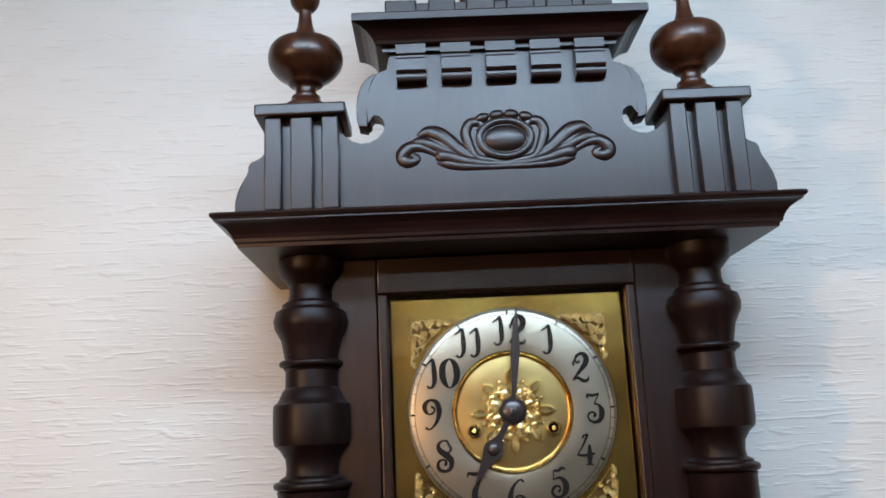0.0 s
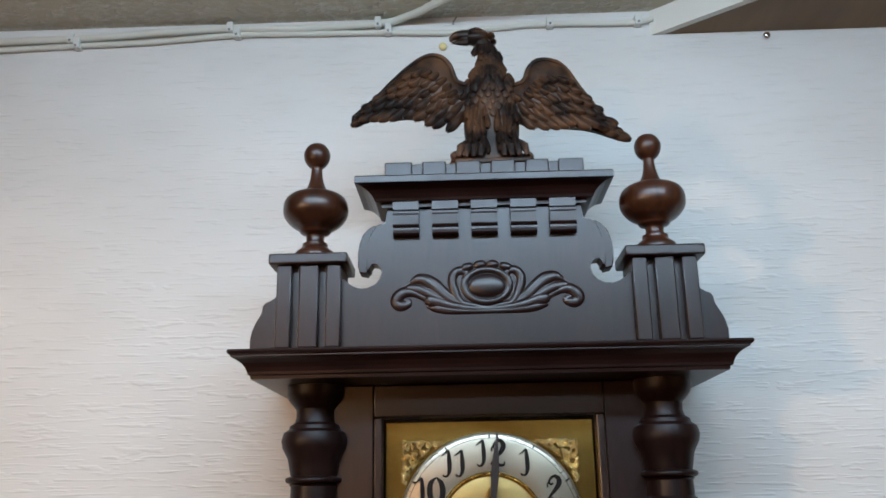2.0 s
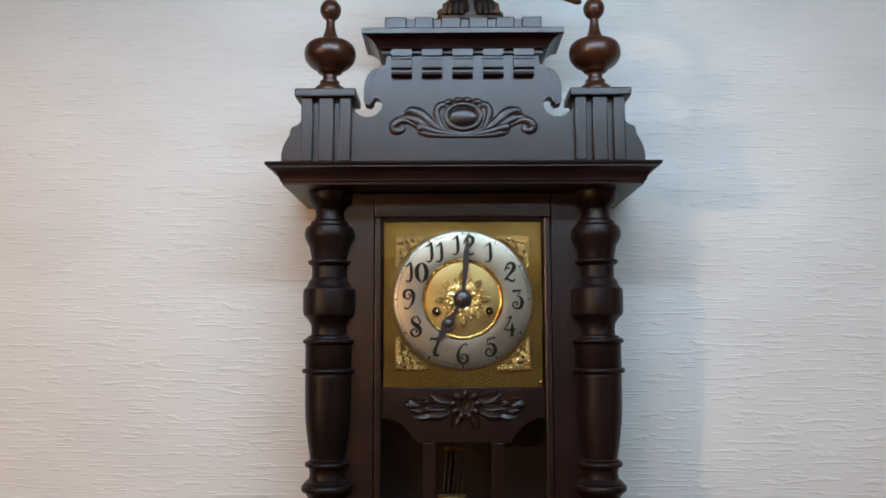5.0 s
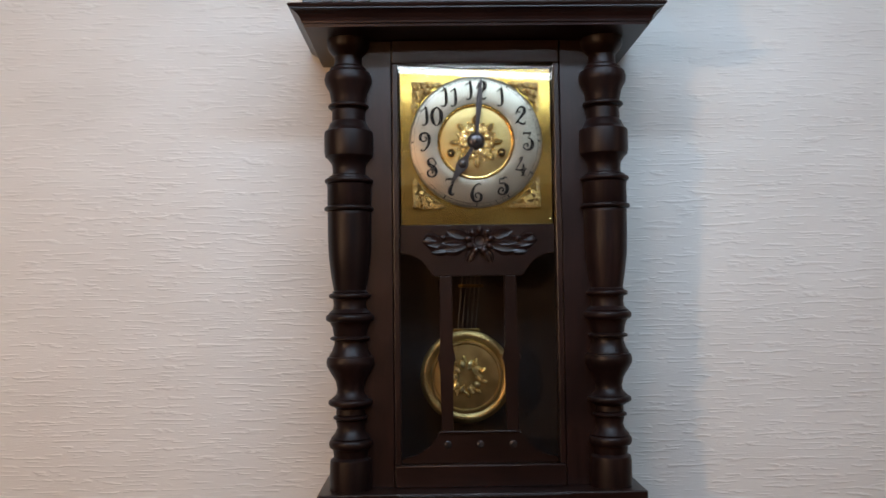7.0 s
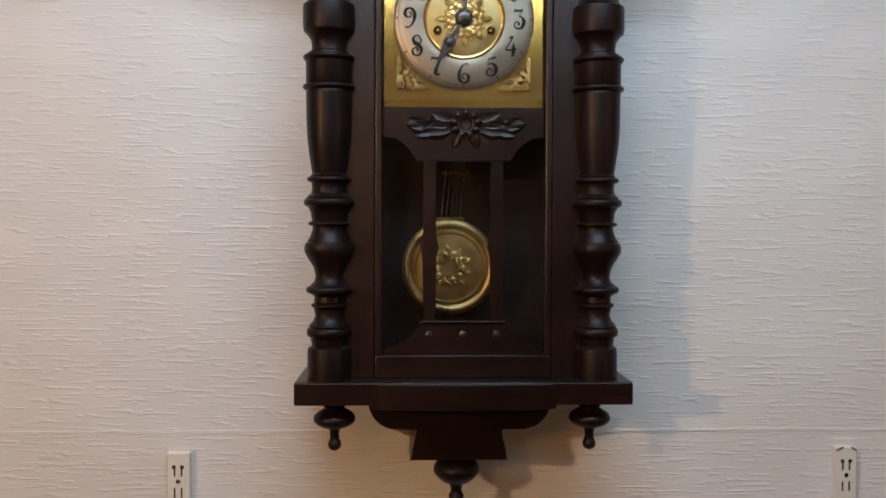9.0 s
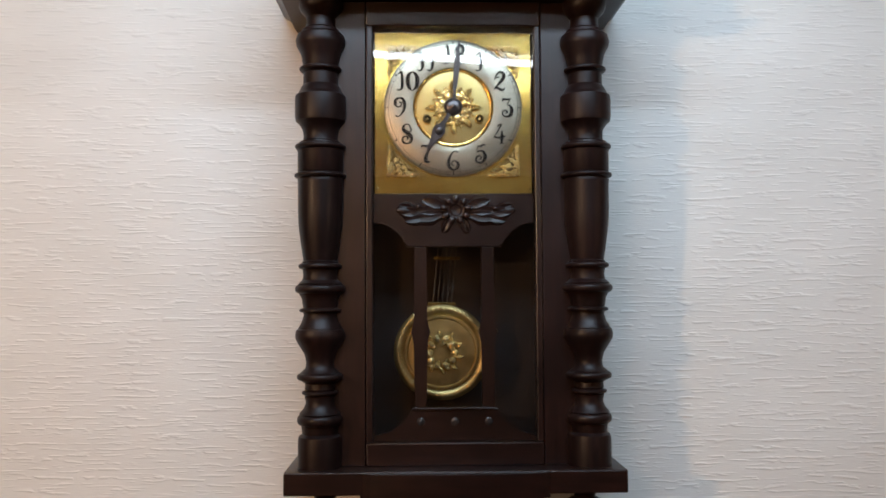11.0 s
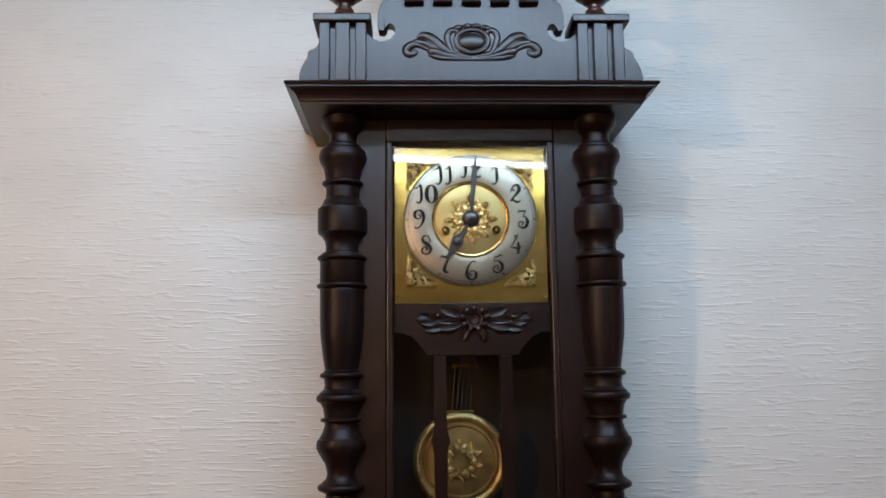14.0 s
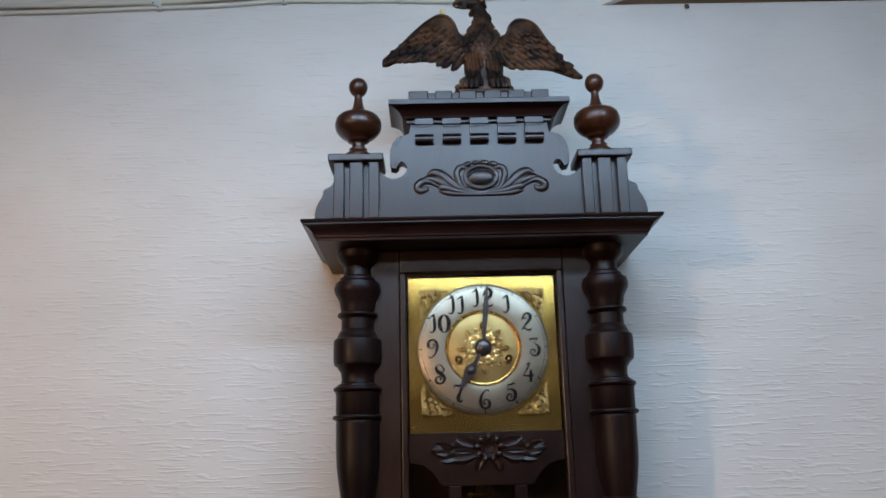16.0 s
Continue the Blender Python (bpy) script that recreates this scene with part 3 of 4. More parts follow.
def ring_line(r, w):
    bm = bmesh.new()
    segs = 120
    a = [bm.verts.new(((r - w) * math.cos(2 * math.pi * i / segs), on_ring(r - w) - 0.0003, ZC + (r - w) * math.sin(2 * math.pi * i / segs))) for i in range(segs)]
    b = [bm.verts.new(((r + w) * math.cos(2 * math.pi * i / segs), on_ring(r + w) - 0.0003, ZC + (r + w) * math.sin(2 * math.pi * i / segs))) for i in range(segs)]
    for i in range(segs):
        j = (i + 1) % segs
        bm.faces.new((a[i], a[j], b[j], b[i]))
    return bm


part("track_line", ring_line(0.0855, 0.00022), BLACK, dial, "", False)
part("track_line", ring_line(0.0818, 0.00022), BLACK, dial, "", False)
for k in range(60):
    a = radians(6 * k)
    five = k % 5 == 0
    bm = bmesh.new()
    r0, r1, w = (0.0805, 0.0866, 0.0011) if five else (0.0818, 0.0855, 0.00025)
    u, t = Vector((math.sin(a), 0, math.cos(a))), Vector((math.cos(a), 0, -math.sin(a)))
    c = Vector((0, 0, ZC))
    mid = (r0 + r1) / 2
    shape = [(r0, 0), (mid, w), (r1, 0), (mid, -w)] if five else [(r0, -w), (r0, w), (r1, w), (r1, -w)]
    bm.faces.new([bm.verts.new(c + u * r + t * q + Vector((0, on_ring(r) - 0.0005, 0))) for r, q in shape])
    part("hour_mark" if five else "minute_mark", bm, BLACK, dial, "", False)


# Curled hour numerals: strokes of (x, height, half width) in units of the figure's height.
FIGURES = {
    "1": [[(-.20, .80, .03), (-.06, .88, .04), (.09, 1.0, .05)], [(.09, 1.0, .05), (.07, .6, .075), (.03, .25, .07), (-.08, .05, .05), (-.20, .03, .04), (-.24, .10, .05)]],
    "2": [[(.0, .72, .05), (-.08, .66, .04), (-.15, .75, .045), (-.08, .90, .05), (.08, .97, .06), (.22, .85, .08), (.20, .64, .08), (.0, .38, .06), (-.24, .10, .04)], [(-.26, .07, .03), (-.08, .15, .05), (.08, .05, .06), (.24, .06, .05), (.28, .18, .03)], [(-.15, .75, .04), (-.22, .68, .04), (-.20, .56, .04)]],
    "3": [[(-.20, .80, .03), (-.18, .93, .05), (.0, .90, .05), (.20, .97, .04)], [(.20, .97, .03), (.02, .62, .03)], [(.02, .62, .03), (.18, .58, .05), (.27, .36, .08), (.20, .10, .07), (.0, .02, .05), (-.18, .12, .04), (-.18, .30, .04), (-.03, .35, .04), (.04, .25, .05), (-.03, .19, .04)]],
    "4": [[(.08, 1.0, .05), (-.08, .66, .04), (-.28, .36, .03)], [(-.30, .34, .04), (.0, .31, .05), (.30, .37, .04)], [(.12, .66, .04), (.12, .3, .08), (.10, .03, .05)], [(-.02, .0, .03), (.10, .03, .04), (.23, .0, .03)], [(.08, 1.0, .04), (-.06, .95, .04), (-.10, .86, .04)]],
    "5": [[(-.14, .88, .04), (.0, .85, .05), (.14, .94, .05), (.26, .88, .03)], [(-.14, .88, .03), (-.17, .57, .03)], [(-.17, .57, .03), (.04, .63, .05), (.22, .48, .08), (.24, .22, .08), (.08, .03, .05), (-.12, .04, .05), (-.22, .18, .05), (-.13, .35, .05), (.02, .35, .04), (.06, .24, .04), (-.02, .19, .05)]],
    "6": [[(.20, .90, .05), (.14, .98, .04), (.0, .94, .04), (-.18, .70, .06), (-.25, .38, .08), (-.16, .10, .07), (.04, .02, .05), (.21, .13, .07), (.23, .34, .07), (.10, .48, .04), (-.05, .44, .04), (-.09, .31, .04), (.02, .23, .05)]],
    "7": [[(-.28, .76, .03), (-.22, .90, .05), (-.02, .86, .06), (.28, .97, .04)], [(.28, .97, .03), (.10, .62, .05), (-.03, .34, .08), (-.04, .12, .08), (.08, .03, .05), (.16, .12, .05)]],
    "8": [[(.14, .84, .05), (.10, .97, .04), (-.08, .98, .04), (-.20, .84, .06), (-.13, .66, .08), (.06, .52, .09), (.23, .32, .08), (.18, .08, .06), (-.02, .0, .05), (-.20, .10, .06), (-.20, .30, .05), (-.05, .38, .04), (.06, .28, .05), (.0, .19, .05)], [(.14, .84, .04), (.22, .74, .05), (.16, .62, .04), (.04, .54, .03)]],
    "0": [[(.0, 1.0, .03), (-.20, .80, .08), (-.25, .5, .09), (-.18, .2, .08), (.0, .0, .03), (.20, .2, .08), (.25, .5, .09), (.18, .8, .08), (.0, 1.0, .03)]],
}
FIGURES["9"] = [[(-x, 1 - y, w) for x, y, w in FIGURES["6"][0]]]


def ribbon(bm, pts, y):
    """A flat painted stroke: (x, z, half width) points."""
    line = smooth_profile(pts, 5)
    a, b = [], []
    for i, (x, z, w) in enumerate(line):
        p, q = line[max(i - 1, 0)], line[min(i + 1, len(line) - 1)]
        d = Vector((q[0] - p[0], q[1] - p[1]))
        d = d.normalized() if d.length > 1e-9 else Vector((1, 0))
        a.append(bm.verts.new((x - d.y * w, y, z + d.x * w)))
        b.append(bm.verts.new((x + d.y * w, y, z - d.x * w)))
    for i in range(len(line) - 1):
        bm.faces.new((a[i], a[i + 1], b[i + 1], b[i]))


FIG = 0.0248
for h in range(1, 13):
    a = radians(30 * h)
    r = 0.0676
    text = str(h)
    bm = bmesh.new()
    depth = 0
    for k, ch in enumerate(text):
        off = (k - (len(text) - 1) / 2) * FIG * (0.50 if h == 11 else 0.58)
        for stroke in FIGURES[ch]:
            depth += 1
            ribbon(bm, [(r * math.sin(a) + off + FIG * (x + (-0.12 if ch == "1" else 0.02) * (z - 0.5)), ZC + r * math.cos(a) + FIG * (z - 0.5), FIG * 4.2 * w ** 1.5) for x, z, w in stroke], -0.0058 - 0.00003 * depth)
    part("numeral", bm, BLACK, dial, "black curled hour numeral " + text, False)

# Winding holes and hands.
for s in (-1, 1):
    hole = part("winding_hole", lathe(bmesh.new(), [(-0.0042, 0.0060), (-0.0078, 0.0058), (-0.0083, 0.0050), (-0.0076, 0.0041), (-0.0042, 0.0039)], (s * 0.0330, 0, ZC - 0.0150), 28, "y"), BRASS, dial)
    part("hole_bore", lathe(bmesh.new(), [(-0.0072, 0.0002), (-0.0072, 0.0042)], (s * 0.0330, 0, ZC - 0.0150), 24, "y"), HOLE, dial, "black disc for the unlit bore")
    part("winding_arbor", lathe(bmesh.new(), [(-0.0072, 0.0021), (-0.0082, 0.0018), (-0.0086, 0.0008)], (s * 0.0330, 0, ZC - 0.0150), 12, "y"), BRASS, dial)


def hand(outline, angle, y, thick):
    """outline: (along, half width) from the boss to the tip."""
    a = radians(angle)
    u, t = Vector((math.sin(a), 0, math.cos(a))), Vector((math.cos(a), 0, -math.sin(a)))
    pts = [u * r + t * w for r, w in outline] + [u * r - t * w for r, w in outline[::-1] if w > 0]
    return prism(bmesh.new(), [(p.x, ZC + p.z) for p in pts], y - thick, y, bevel=0.0004)


bm = hand(smooth_profile([(0.006, .0028), (0.018, .0025), (0.026, .0032), (0.0310, .0066), (0.0355, .0080), (0.0400, .0072), (0.046, .0050), (0.054, .0032), (0.0660, .0003)], 3), 211.0, -0.0085, 0.0016)
ball(bm, (0.0352 * math.sin(radians(211)), -0.0102, ZC + 0.0352 * math.cos(radians(211))), 0.0056, 0.0030, 0.0056)
part("hour_hand", bm, BLUED, dial, "dark steel hour hand pointing to seven")
part("minute_hand", hand([(0.006, .0018), (0.02, .0022), (0.048, .0040), (0.060, .0032), (0.088, .0003)], 5.0, -0.0108, 0.0010), BLUED, dial, "dark steel minute hand just past twelve")
part("hand_boss", lathe(bmesh.new(), [(-0.0052, 0.0118), (-0.0085, 0.0114), (-0.0108, 0.0098), (-0.0122, 0.0066), (-0.0127, 0.0030), (-0.0136, 0.0028), (-0.0142, 0.0014)], (0, 0, ZC), 32, "y"), BLUED, dial)
for s in (-1, 1):
    part("plate_screw", lathe(bmesh.new(), [(0.0005, 0.0020), (-0.0008, 0.0018), (-0.0012, 0.0008)], (s * 0.0965, 0, 1.8620), 16, "y"), BRASS, dial)

# Lower part of the door: fretted apron, slats, rail with three knobs.
arc = [(0.1012, 1.8180), (0.0930, 1.8180), (0.0850, 1.8168), (0.0780, 1.8135), (0.0710, 1.8075), (0.0650, 1.7990), (0.0600, 1.7900), (0.0585, 1.7885)]
shape = [(0.1012, 1.8555)] + arc
apron = part("apron", prism(bmesh.new(), shape + [(-x, z) for x, z in shape[::-1]], -0.0045, 0.0035, bevel=0.0008), WOOD_H, clock, "fretted apron board under the dial")
low_shape = [(0.0530, 1.5870), (0.0560, 1.5800), (0.0650, 1.5680), (0.0800, 1.5580), (0.1012, 1.5530), (0.1012, 1.5468)]
skirt = part("lower_apron", prism(bmesh.new(), low_shape + [(-x, z) for x, z in low_shape[::-1]], -0.0045, 0.0035, bevel=0.0008), WOOD_H, clock)
part("rail", tube(bmesh.new(), [(-0.050, -0.0062, 1.5872), (0.050, -0.0062, 1.5872)], 0.0016), WOOD_H, skirt)
for k in (-1, 0, 1):
    part("knob", ball(bmesh.new(), (0.0422 * k, -0.0050, 1.5710), 0.0052, 0.0022, 0.0052), BLUED, skirt)
for s in (-1, 1):
    m = 0.0422 * s
    half = [(1.7885, .0082), (1.700, .0082), (1.690, .0088), (1.684, .0118), (1.681, .0122), (1.678, .0108), (1.668, .0078), (1.587, .0078)]
    part("slat", prism(bmesh.new(), [(m + w, z) for z, w in half] + [(m - w, z) for z, w in half[::-1]], -0.0035, 0.0035, bevel=0.001), WOOD, apron, "thin fretted slat")

# Pendulum.
pend = thing("pendulum", (-0.0165, 0.045, 1.83), "gridiron pendulum with embossed brass bob inside the clock case", "pendulum")
PX, PZ, PY = -0.0150, 1.6535, 0.045


def at_bob(profile):
    return lathe(bmesh.new(), profile, (PX, PY, PZ), 64, "y")


bob = part("bob", at_bob([(0.006, 0.0585), (0.0, 0.0625), (-0.004, 0.0620), (-0.0065, 0.0590), (-0.0075, 0.0560), (-0.0060, 0.0510), (-0.0035, 0.0490), (-0.0035, 0.0480), (-0.0062, 0.0470), (-0.0062, 0.0450), (-0.0042, 0.0435), (-0.0050, 0.030), (-0.0052, 0.004)]), BOB_BRASS, pend, "round brass bob with beaded rim")
for k in range(56):
    a = 2 * math.pi * k / 56
    part("rim_bead", ball(bmesh.new(), (PX + 0.0560 * math.cos(a), PY - 0.0066, PZ + 0.0560 * math.sin(a)), 0.0026, 0.0013, 0.0022, turn=20 - math.degrees(a), seg=8), BOB_BRASS, bob)
for k in range(5):
    x = (k - 2) * 0.0066
    part("rod", tube(bmesh.new(), [(x * 0.9 + PX * 0.95, PY, 1.7130), (x * 0.9 - 0.002, PY, 1.8400)], 0.0009, 8), ROD_STEEL, pend)
for z, w in ((1.7160, 0.0180), (1.7760, 0.0170)):
    x = PX * (1.84 - z) / 0.13
    part("cross_bar", boxed(x - w, x + w, PY - 0.003, PY + 0.003, z - 0.0022, z + 0.0022, bevel=0.0008), GAP_SHADE_PATINA, pend)


def leaf(bm, x, z, length, width, angle, y, lift=0.003):
    """A pointed leaf with a mid rib."""
    a = radians(angle)
    u, t = Vector((math.cos(a), 0, math.sin(a))), Vector((-math.sin(a), 0, math.cos(a)))
    c = Vector((x, y, z))
    mid, left, right = [], [], []
    for i in range(9):
        f = i / 8
        w = width * math.sin(math.pi * min(1, f * 1.02)) ** 0.8 * (1 + 0.05 * math.sin(f * 19))
        h = -lift * math.sin(math.pi * f) - 0.0008
        p = c + u * length * f
        mid.append(bm.verts.new(p + Vector((0, h * 0.6, 0))))
        left.append((bm.verts.new(p + t * w * 0.5 + Vector((0, h, 0))), bm.verts.new(p + t * w + Vector((0, 0.001, 0)))))
        right.append((bm.verts.new(p - t * w * 0.5 + Vector((0, h, 0))), bm.verts.new(p - t * w + Vector((0, 0.001, 0)))))
    for i in range(8):
        for side in (left, right):
            bm.faces.new((mid[i], mid[i + 1], side[i + 1][0], side[i][0]))
            bm.faces.new((side[i][0], side[i + 1][0], side[i + 1][1], side[i][1]))


# Carved relief on the crest.
U = 0.0005
SCROLLS = [
    [(0, 46, 6), (30, 43, 6), (50, 28, 8), (60, 6, 9), (63, -14, 9), (54, -28, 9), (40, -27, 8), (36, -16, 7), (45, -11, 6)],
    [(0, 46, 5), (60, 31, 8), (88, 8, 11), (106, -8, 13), (124, -15, 11), (140, -8, 4)],
    [(0, 48, 5), (60, 39, 8), (95, 19, 10), (120, 6, 11), (141, 2, 9), (151, 8, 4)],
    [(60, 40, 4), (100, 27, 6), (130, 12, 8), (150, 9, 11), (163, 18, 12), (166, 28, 11), (158, 38, 11), (146, 35, 9), (144, 27, 7), (152, 24, 6)],
    [(0, 48, 6), (40, 45, 8), (70, 39, 11), (92, 31, 13), (106, 26, 13), (114, 27, 6)],
    [(40, 36, 4), (70, 18, 9), (94, -4, 11), (112, -16, 10), (128, -20, 3)],
    [(66, 30, 5), (96, 12, 9), (116, -1, 8), (132, -4, 3)],
    [(0, 52, 6), (40, 51, 7), (75, 48, 9), (95, 43, 9), (111, 39, 4)],
]
ring = [(0.0005 + 0.0208 * math.cos(2 * math.pi * i / 40), -0.0806, 2.1785 + 0.0152 * math.sin(2 * math.pi * i / 40)) for i in range(41)]
cartouche = part("carved_cartouche", tube(bmesh.new(), ring, 0.0032, 10, 0.6), WOOD, clock, "carved oval cartouche with leaf scrolls")
for s in (-1, 1):
    for st in SCROLLS:
        line = smooth_profile([(a, c * (0.9 if c > 30 else 1.0), w) for a, c, w in st], 4)
        part("leaf_scroll", tube(bmesh.new(), [(0.0005 + s * dx * U, -0.0797, 2.1785 - dy * U) for dx, dy, w in line], [max(w, 0.6) * U for dx, dy, w in line], 10, 0.45), WOOD, cartouche)
part("oval_boss", ball(bmesh.new(), (0.0005, -0.0795, 2.1785), 0.0172, 0.0034, 0.0115, seg=28), WOOD, cartouche)
for dx in (-1.5, -0.5, 0.5, 1.5):
    part("crown_bead", ball(bmesh.new(), (0.0005 + dx * 0.0118, -0.0802, 2.1988 - abs(dx) ** 2 * 0.0011), 0.0062, 0.0026, 0.0042, turn=dx * 14), WOOD, cartouche)

# Carved flower and leaves on the apron.
random.seed(5)


bm = bmesh.new()
FX, FZ, FY = 0.0025, 1.8345, -0.0046
for s in (-1, 1):
    for x, z, n, w, g in ((0.012, 0.004, 0.034, 0.0075, 16), (0.013, -0.006, 0.044, 0.0085, -6), (0.016, -0.002, 0.040, 0.0070, 3), (0.040, -0.004, 0.034, 0.0075, 4), (0.036, -0.009, 0.030, 0.0060, -10), (0.050, 0.000, 0.024, 0.0050, 18), (0.008, -0.010, 0.022, 0.0045, -66)):
        leaf(bm, FX + s * x, FZ + z, n, w * 1.55, g if s > 0 else 180 - g, FY, 0.0036)
    ball(bm, (FX + s * 0.066, FY - 0.001, FZ - 0.001), 0.0095, 0.0030, 0.0052, turn=-12 * s)
for k in range(9):
    a = 2 * math.pi * (k + 0.25) / 9
    ball(bm, (FX + 0.0150 * math.cos(a), FY - 0.0040, FZ + 0.0138 * math.sin(a)), 0.0050, 0.0040, 0.0040, turn=-math.degrees(a), seg=12)
for s in (-1, 1):
    tube(bm, [(FX + s * 0.006, FY - 0.002, FZ - 0.014), (FX + s * 0.010, FY - 0.003, FZ - 0.020), (FX + s * 0.012, FY - 0.002, FZ - 0.027)], [0.0030, 0.0034, 0.0020], 8)
for x, z, r in ((0.050, 0.002, 0.0044), (-0.047, 0.004, 0.0040)):
    ball(bm, (FX + x, FY - 0.003, FZ + z), r, 0.0036, r * 0.8, turn=20, seg=10)
part("carved_flower", bm, WOOD, apron, "carved flower with leaves")
part("flower_eye", lathe(bmesh.new(), [(FY, 0.0112), (FY - 0.0046, 0.0108), (FY - 0.0042, 0.0085), (FY - 0.0012, 0.0062), (FY - 0.0004, 0.0006)], (FX, 0, FZ), 20, "y"), WOOD, apron)

# Cast rose on the dial centre.
bm = bmesh.new()
for k in range(8):
    a = 2 * math.pi * (k + 0.5) / 8
    turn = -math.degrees(a)
    ball(bm, (0.0150 * math.cos(a), -0.0056, ZC + 0.0150 * math.sin(a)), 0.0066, 0.0032, 0.0048, turn=turn, seg=12)
    for f in (-0.20, 0.20):
        ball(bm, (0.0205 * math.cos(a + f), -0.0054, ZC + 0.0205 * math.sin(a + f)), 0.0054, 0.0026, 0.0032, turn=turn + 40 * (1 if f > 0 else -1), seg=10)
    b = a + math.pi / 8
    leaf(bm, 0.0195 * math.cos(b), ZC + 0.0195 * math.sin(b), 0.0150 + 0.002 * (k % 2), 0.0052, math.degrees(b) + random.uniform(-6, 6), -0.0052, 0.0030)
    ball(bm, (0.0262 * math.cos(a), -0.0052, ZC + 0.0262 * math.sin(a)), 0.0022, 0.0018, 0.0022, seg=8)
for k in range(40):
    a, r = random.uniform(0, 6.283), random.uniform(0.0120, 0.0225)
    ball(bm, (r * math.cos(a), -0.0074, ZC + r * math.sin(a)), random.uniform(.0014, .0030), 0.0016, random.uniform(.0010, .0018), turn=random.uniform(0, 180), seg=8)
part("cast_rose", bm, CAST, dial, "cast brass flower wreath")

# Openwork corner pieces.
for sx in (-1, 1):
    for sz in (-1, 1):
        bm = bmesh.new()
        kx, kz = sx * 0.0836, (2.0450 if sz > 0 else 1.8776)

        def put(p, q):
            return (kx - sx * p, kz - sz * q)
        def curl(p, q, r, start, hand_way, w):
            x, z = put(p, q)
            pts = [(x + r * (1 - 0.085 * i) * math.cos(start + hand_way * i * 0.62), -0.0026, z + r * (1 - 0.085 * i) * math.sin(start + hand_way * i * 0.62)) for i in range(11)]
            tube(bm, pts, [w * (1 - 0.03 * i) for i in range(11)], 6)
            ball(bm, pts[-1], w * 1.3, w, w * 1.3, seg=6)
        for p, q, r, w in ((0.0055, 0.0055, 0.0048, .0013), (0.0155, 0.0045, 0.0042, .0012), (0.0045, 0.0155, 0.0042, .0012), (0.0245, 0.0035, 0.0035, .0011), (0.0035, 0.0245, 0.0035, .0011), (0.0128, 0.0128, 0.0040, .0012), (0.0320, 0.0025, 0.0028, .0010), (0.0025, 0.0320, 0.0028, .0010), (0.0205, 0.0105, 0.0030, .0010), (0.0105, 0.0205, 0.0030, .0010), (0.0380, 0.0020, 0.0020, .0009), (0.0020, 0.0380, 0.0020, .0009)):
            curl(p, q, r * 1.08, random.uniform(0, 6.28), random.choice((-1, 1)), w * 1.25)
        for arm in (0, 1):
            wave = [(0.001 + 0.0395 * i / 12, 0.0018 + 0.0016 * math.sin(i * 1.7)) for i in range(13)]
            tube(bm, [(lambda c: (c[0], -0.0020, c[1]))(put(*(p if arm else p[::-1]))) for p in wave], 0.0010, 6)
        made = 0
        while made < 74:
            p, q = random.uniform(0, 0.040), random.uniform(0, 0.040)
            x, z = put(p, q)
            if p + q > 0.0405 or math.hypot(x, z - ZC) < 0.0912:
                continue
            ball(bm, (x, -0.0030, z), random.uniform(.0011, .0020), 0.0018, random.uniform(.0009, .0016), turn=random.uniform(0, 180), seg=8)
            made += 1
        spandrel = part("corner_spandrel", bm, CAST, dial, "cast openwork brass corner")
        # Dark sheet behind the openwork imitates shadow in its gaps.
        high = abs(kz - ZC)
        arc = [(0.0375 - 0.0375 * i / 12) for i in range(13)]
        arc = [(p, high - math.sqrt(0.0928 ** 2 - (0.0836 - p) ** 2)) for p in arc]
        edge = [put(0.0, 0.0)] + [put(p, max(q, 0.0012)) for p, q in arc if q < 0.0375]
        part("spandrel_gap_shade", prism(bmesh.new(), edge, -0.0010, 0.0012), GAP_SHADE_PATINA, spandrel, "dark sheet for the shade in the gaps of the casting", False)

# Wreath on the bob.
bm = bmesh.new()
for k in range(10):
    a = 2 * math.pi * k / 10
    r = 0.0175
    ball(bm, (PX + r * math.cos(a), PY - 0.0060, PZ + r * math.sin(a)), 0.0058, 0.0042, 0.0046, turn=-math.degrees(a), seg=12)
    leaf(bm, PX + 0.0195 * math.cos(a + 0.3), PZ + 0.0195 * math.sin(a + 0.3), 0.0105, 0.0036, math.degrees(a + 0.3) + 25, PY - 0.0052, 0.0030)
for k in range(44):
    a, r = random.uniform(0, 6.283), random.uniform(0.0115, 0.0235)
    ball(bm, (PX + r * math.cos(a), PY - 0.0080, PZ + r * math.sin(a)), random.uniform(.0018, .0034), 0.0026, random.uniform(.0012, .0024), turn=random.uniform(0, 180), seg=8)
part("embossed_wreath", bm, CAST, bob, "embossed flower wreath")

# Eagle on the crest.
random.seed(11)
K = 1 / 1790.0
EY = -0.062


def ex(u, v):
    """A place on the eagle's front plane from a drawing 1830 units to the metre."""
    return ((u - 839) * K, 2.4190 - (v - 93) * K * 1.06 - (u - 839) * K * 0.02)


def path_at(pts, f):
    n = f * (len(pts) - 1)
    i = min(int(n), len(pts) - 2)
    a, b, t = pts[i], pts[i + 1], n - i
    return (a[0] + (b[0] - a[0]) * t, a[1] + (b[1] - a[1]) * t)


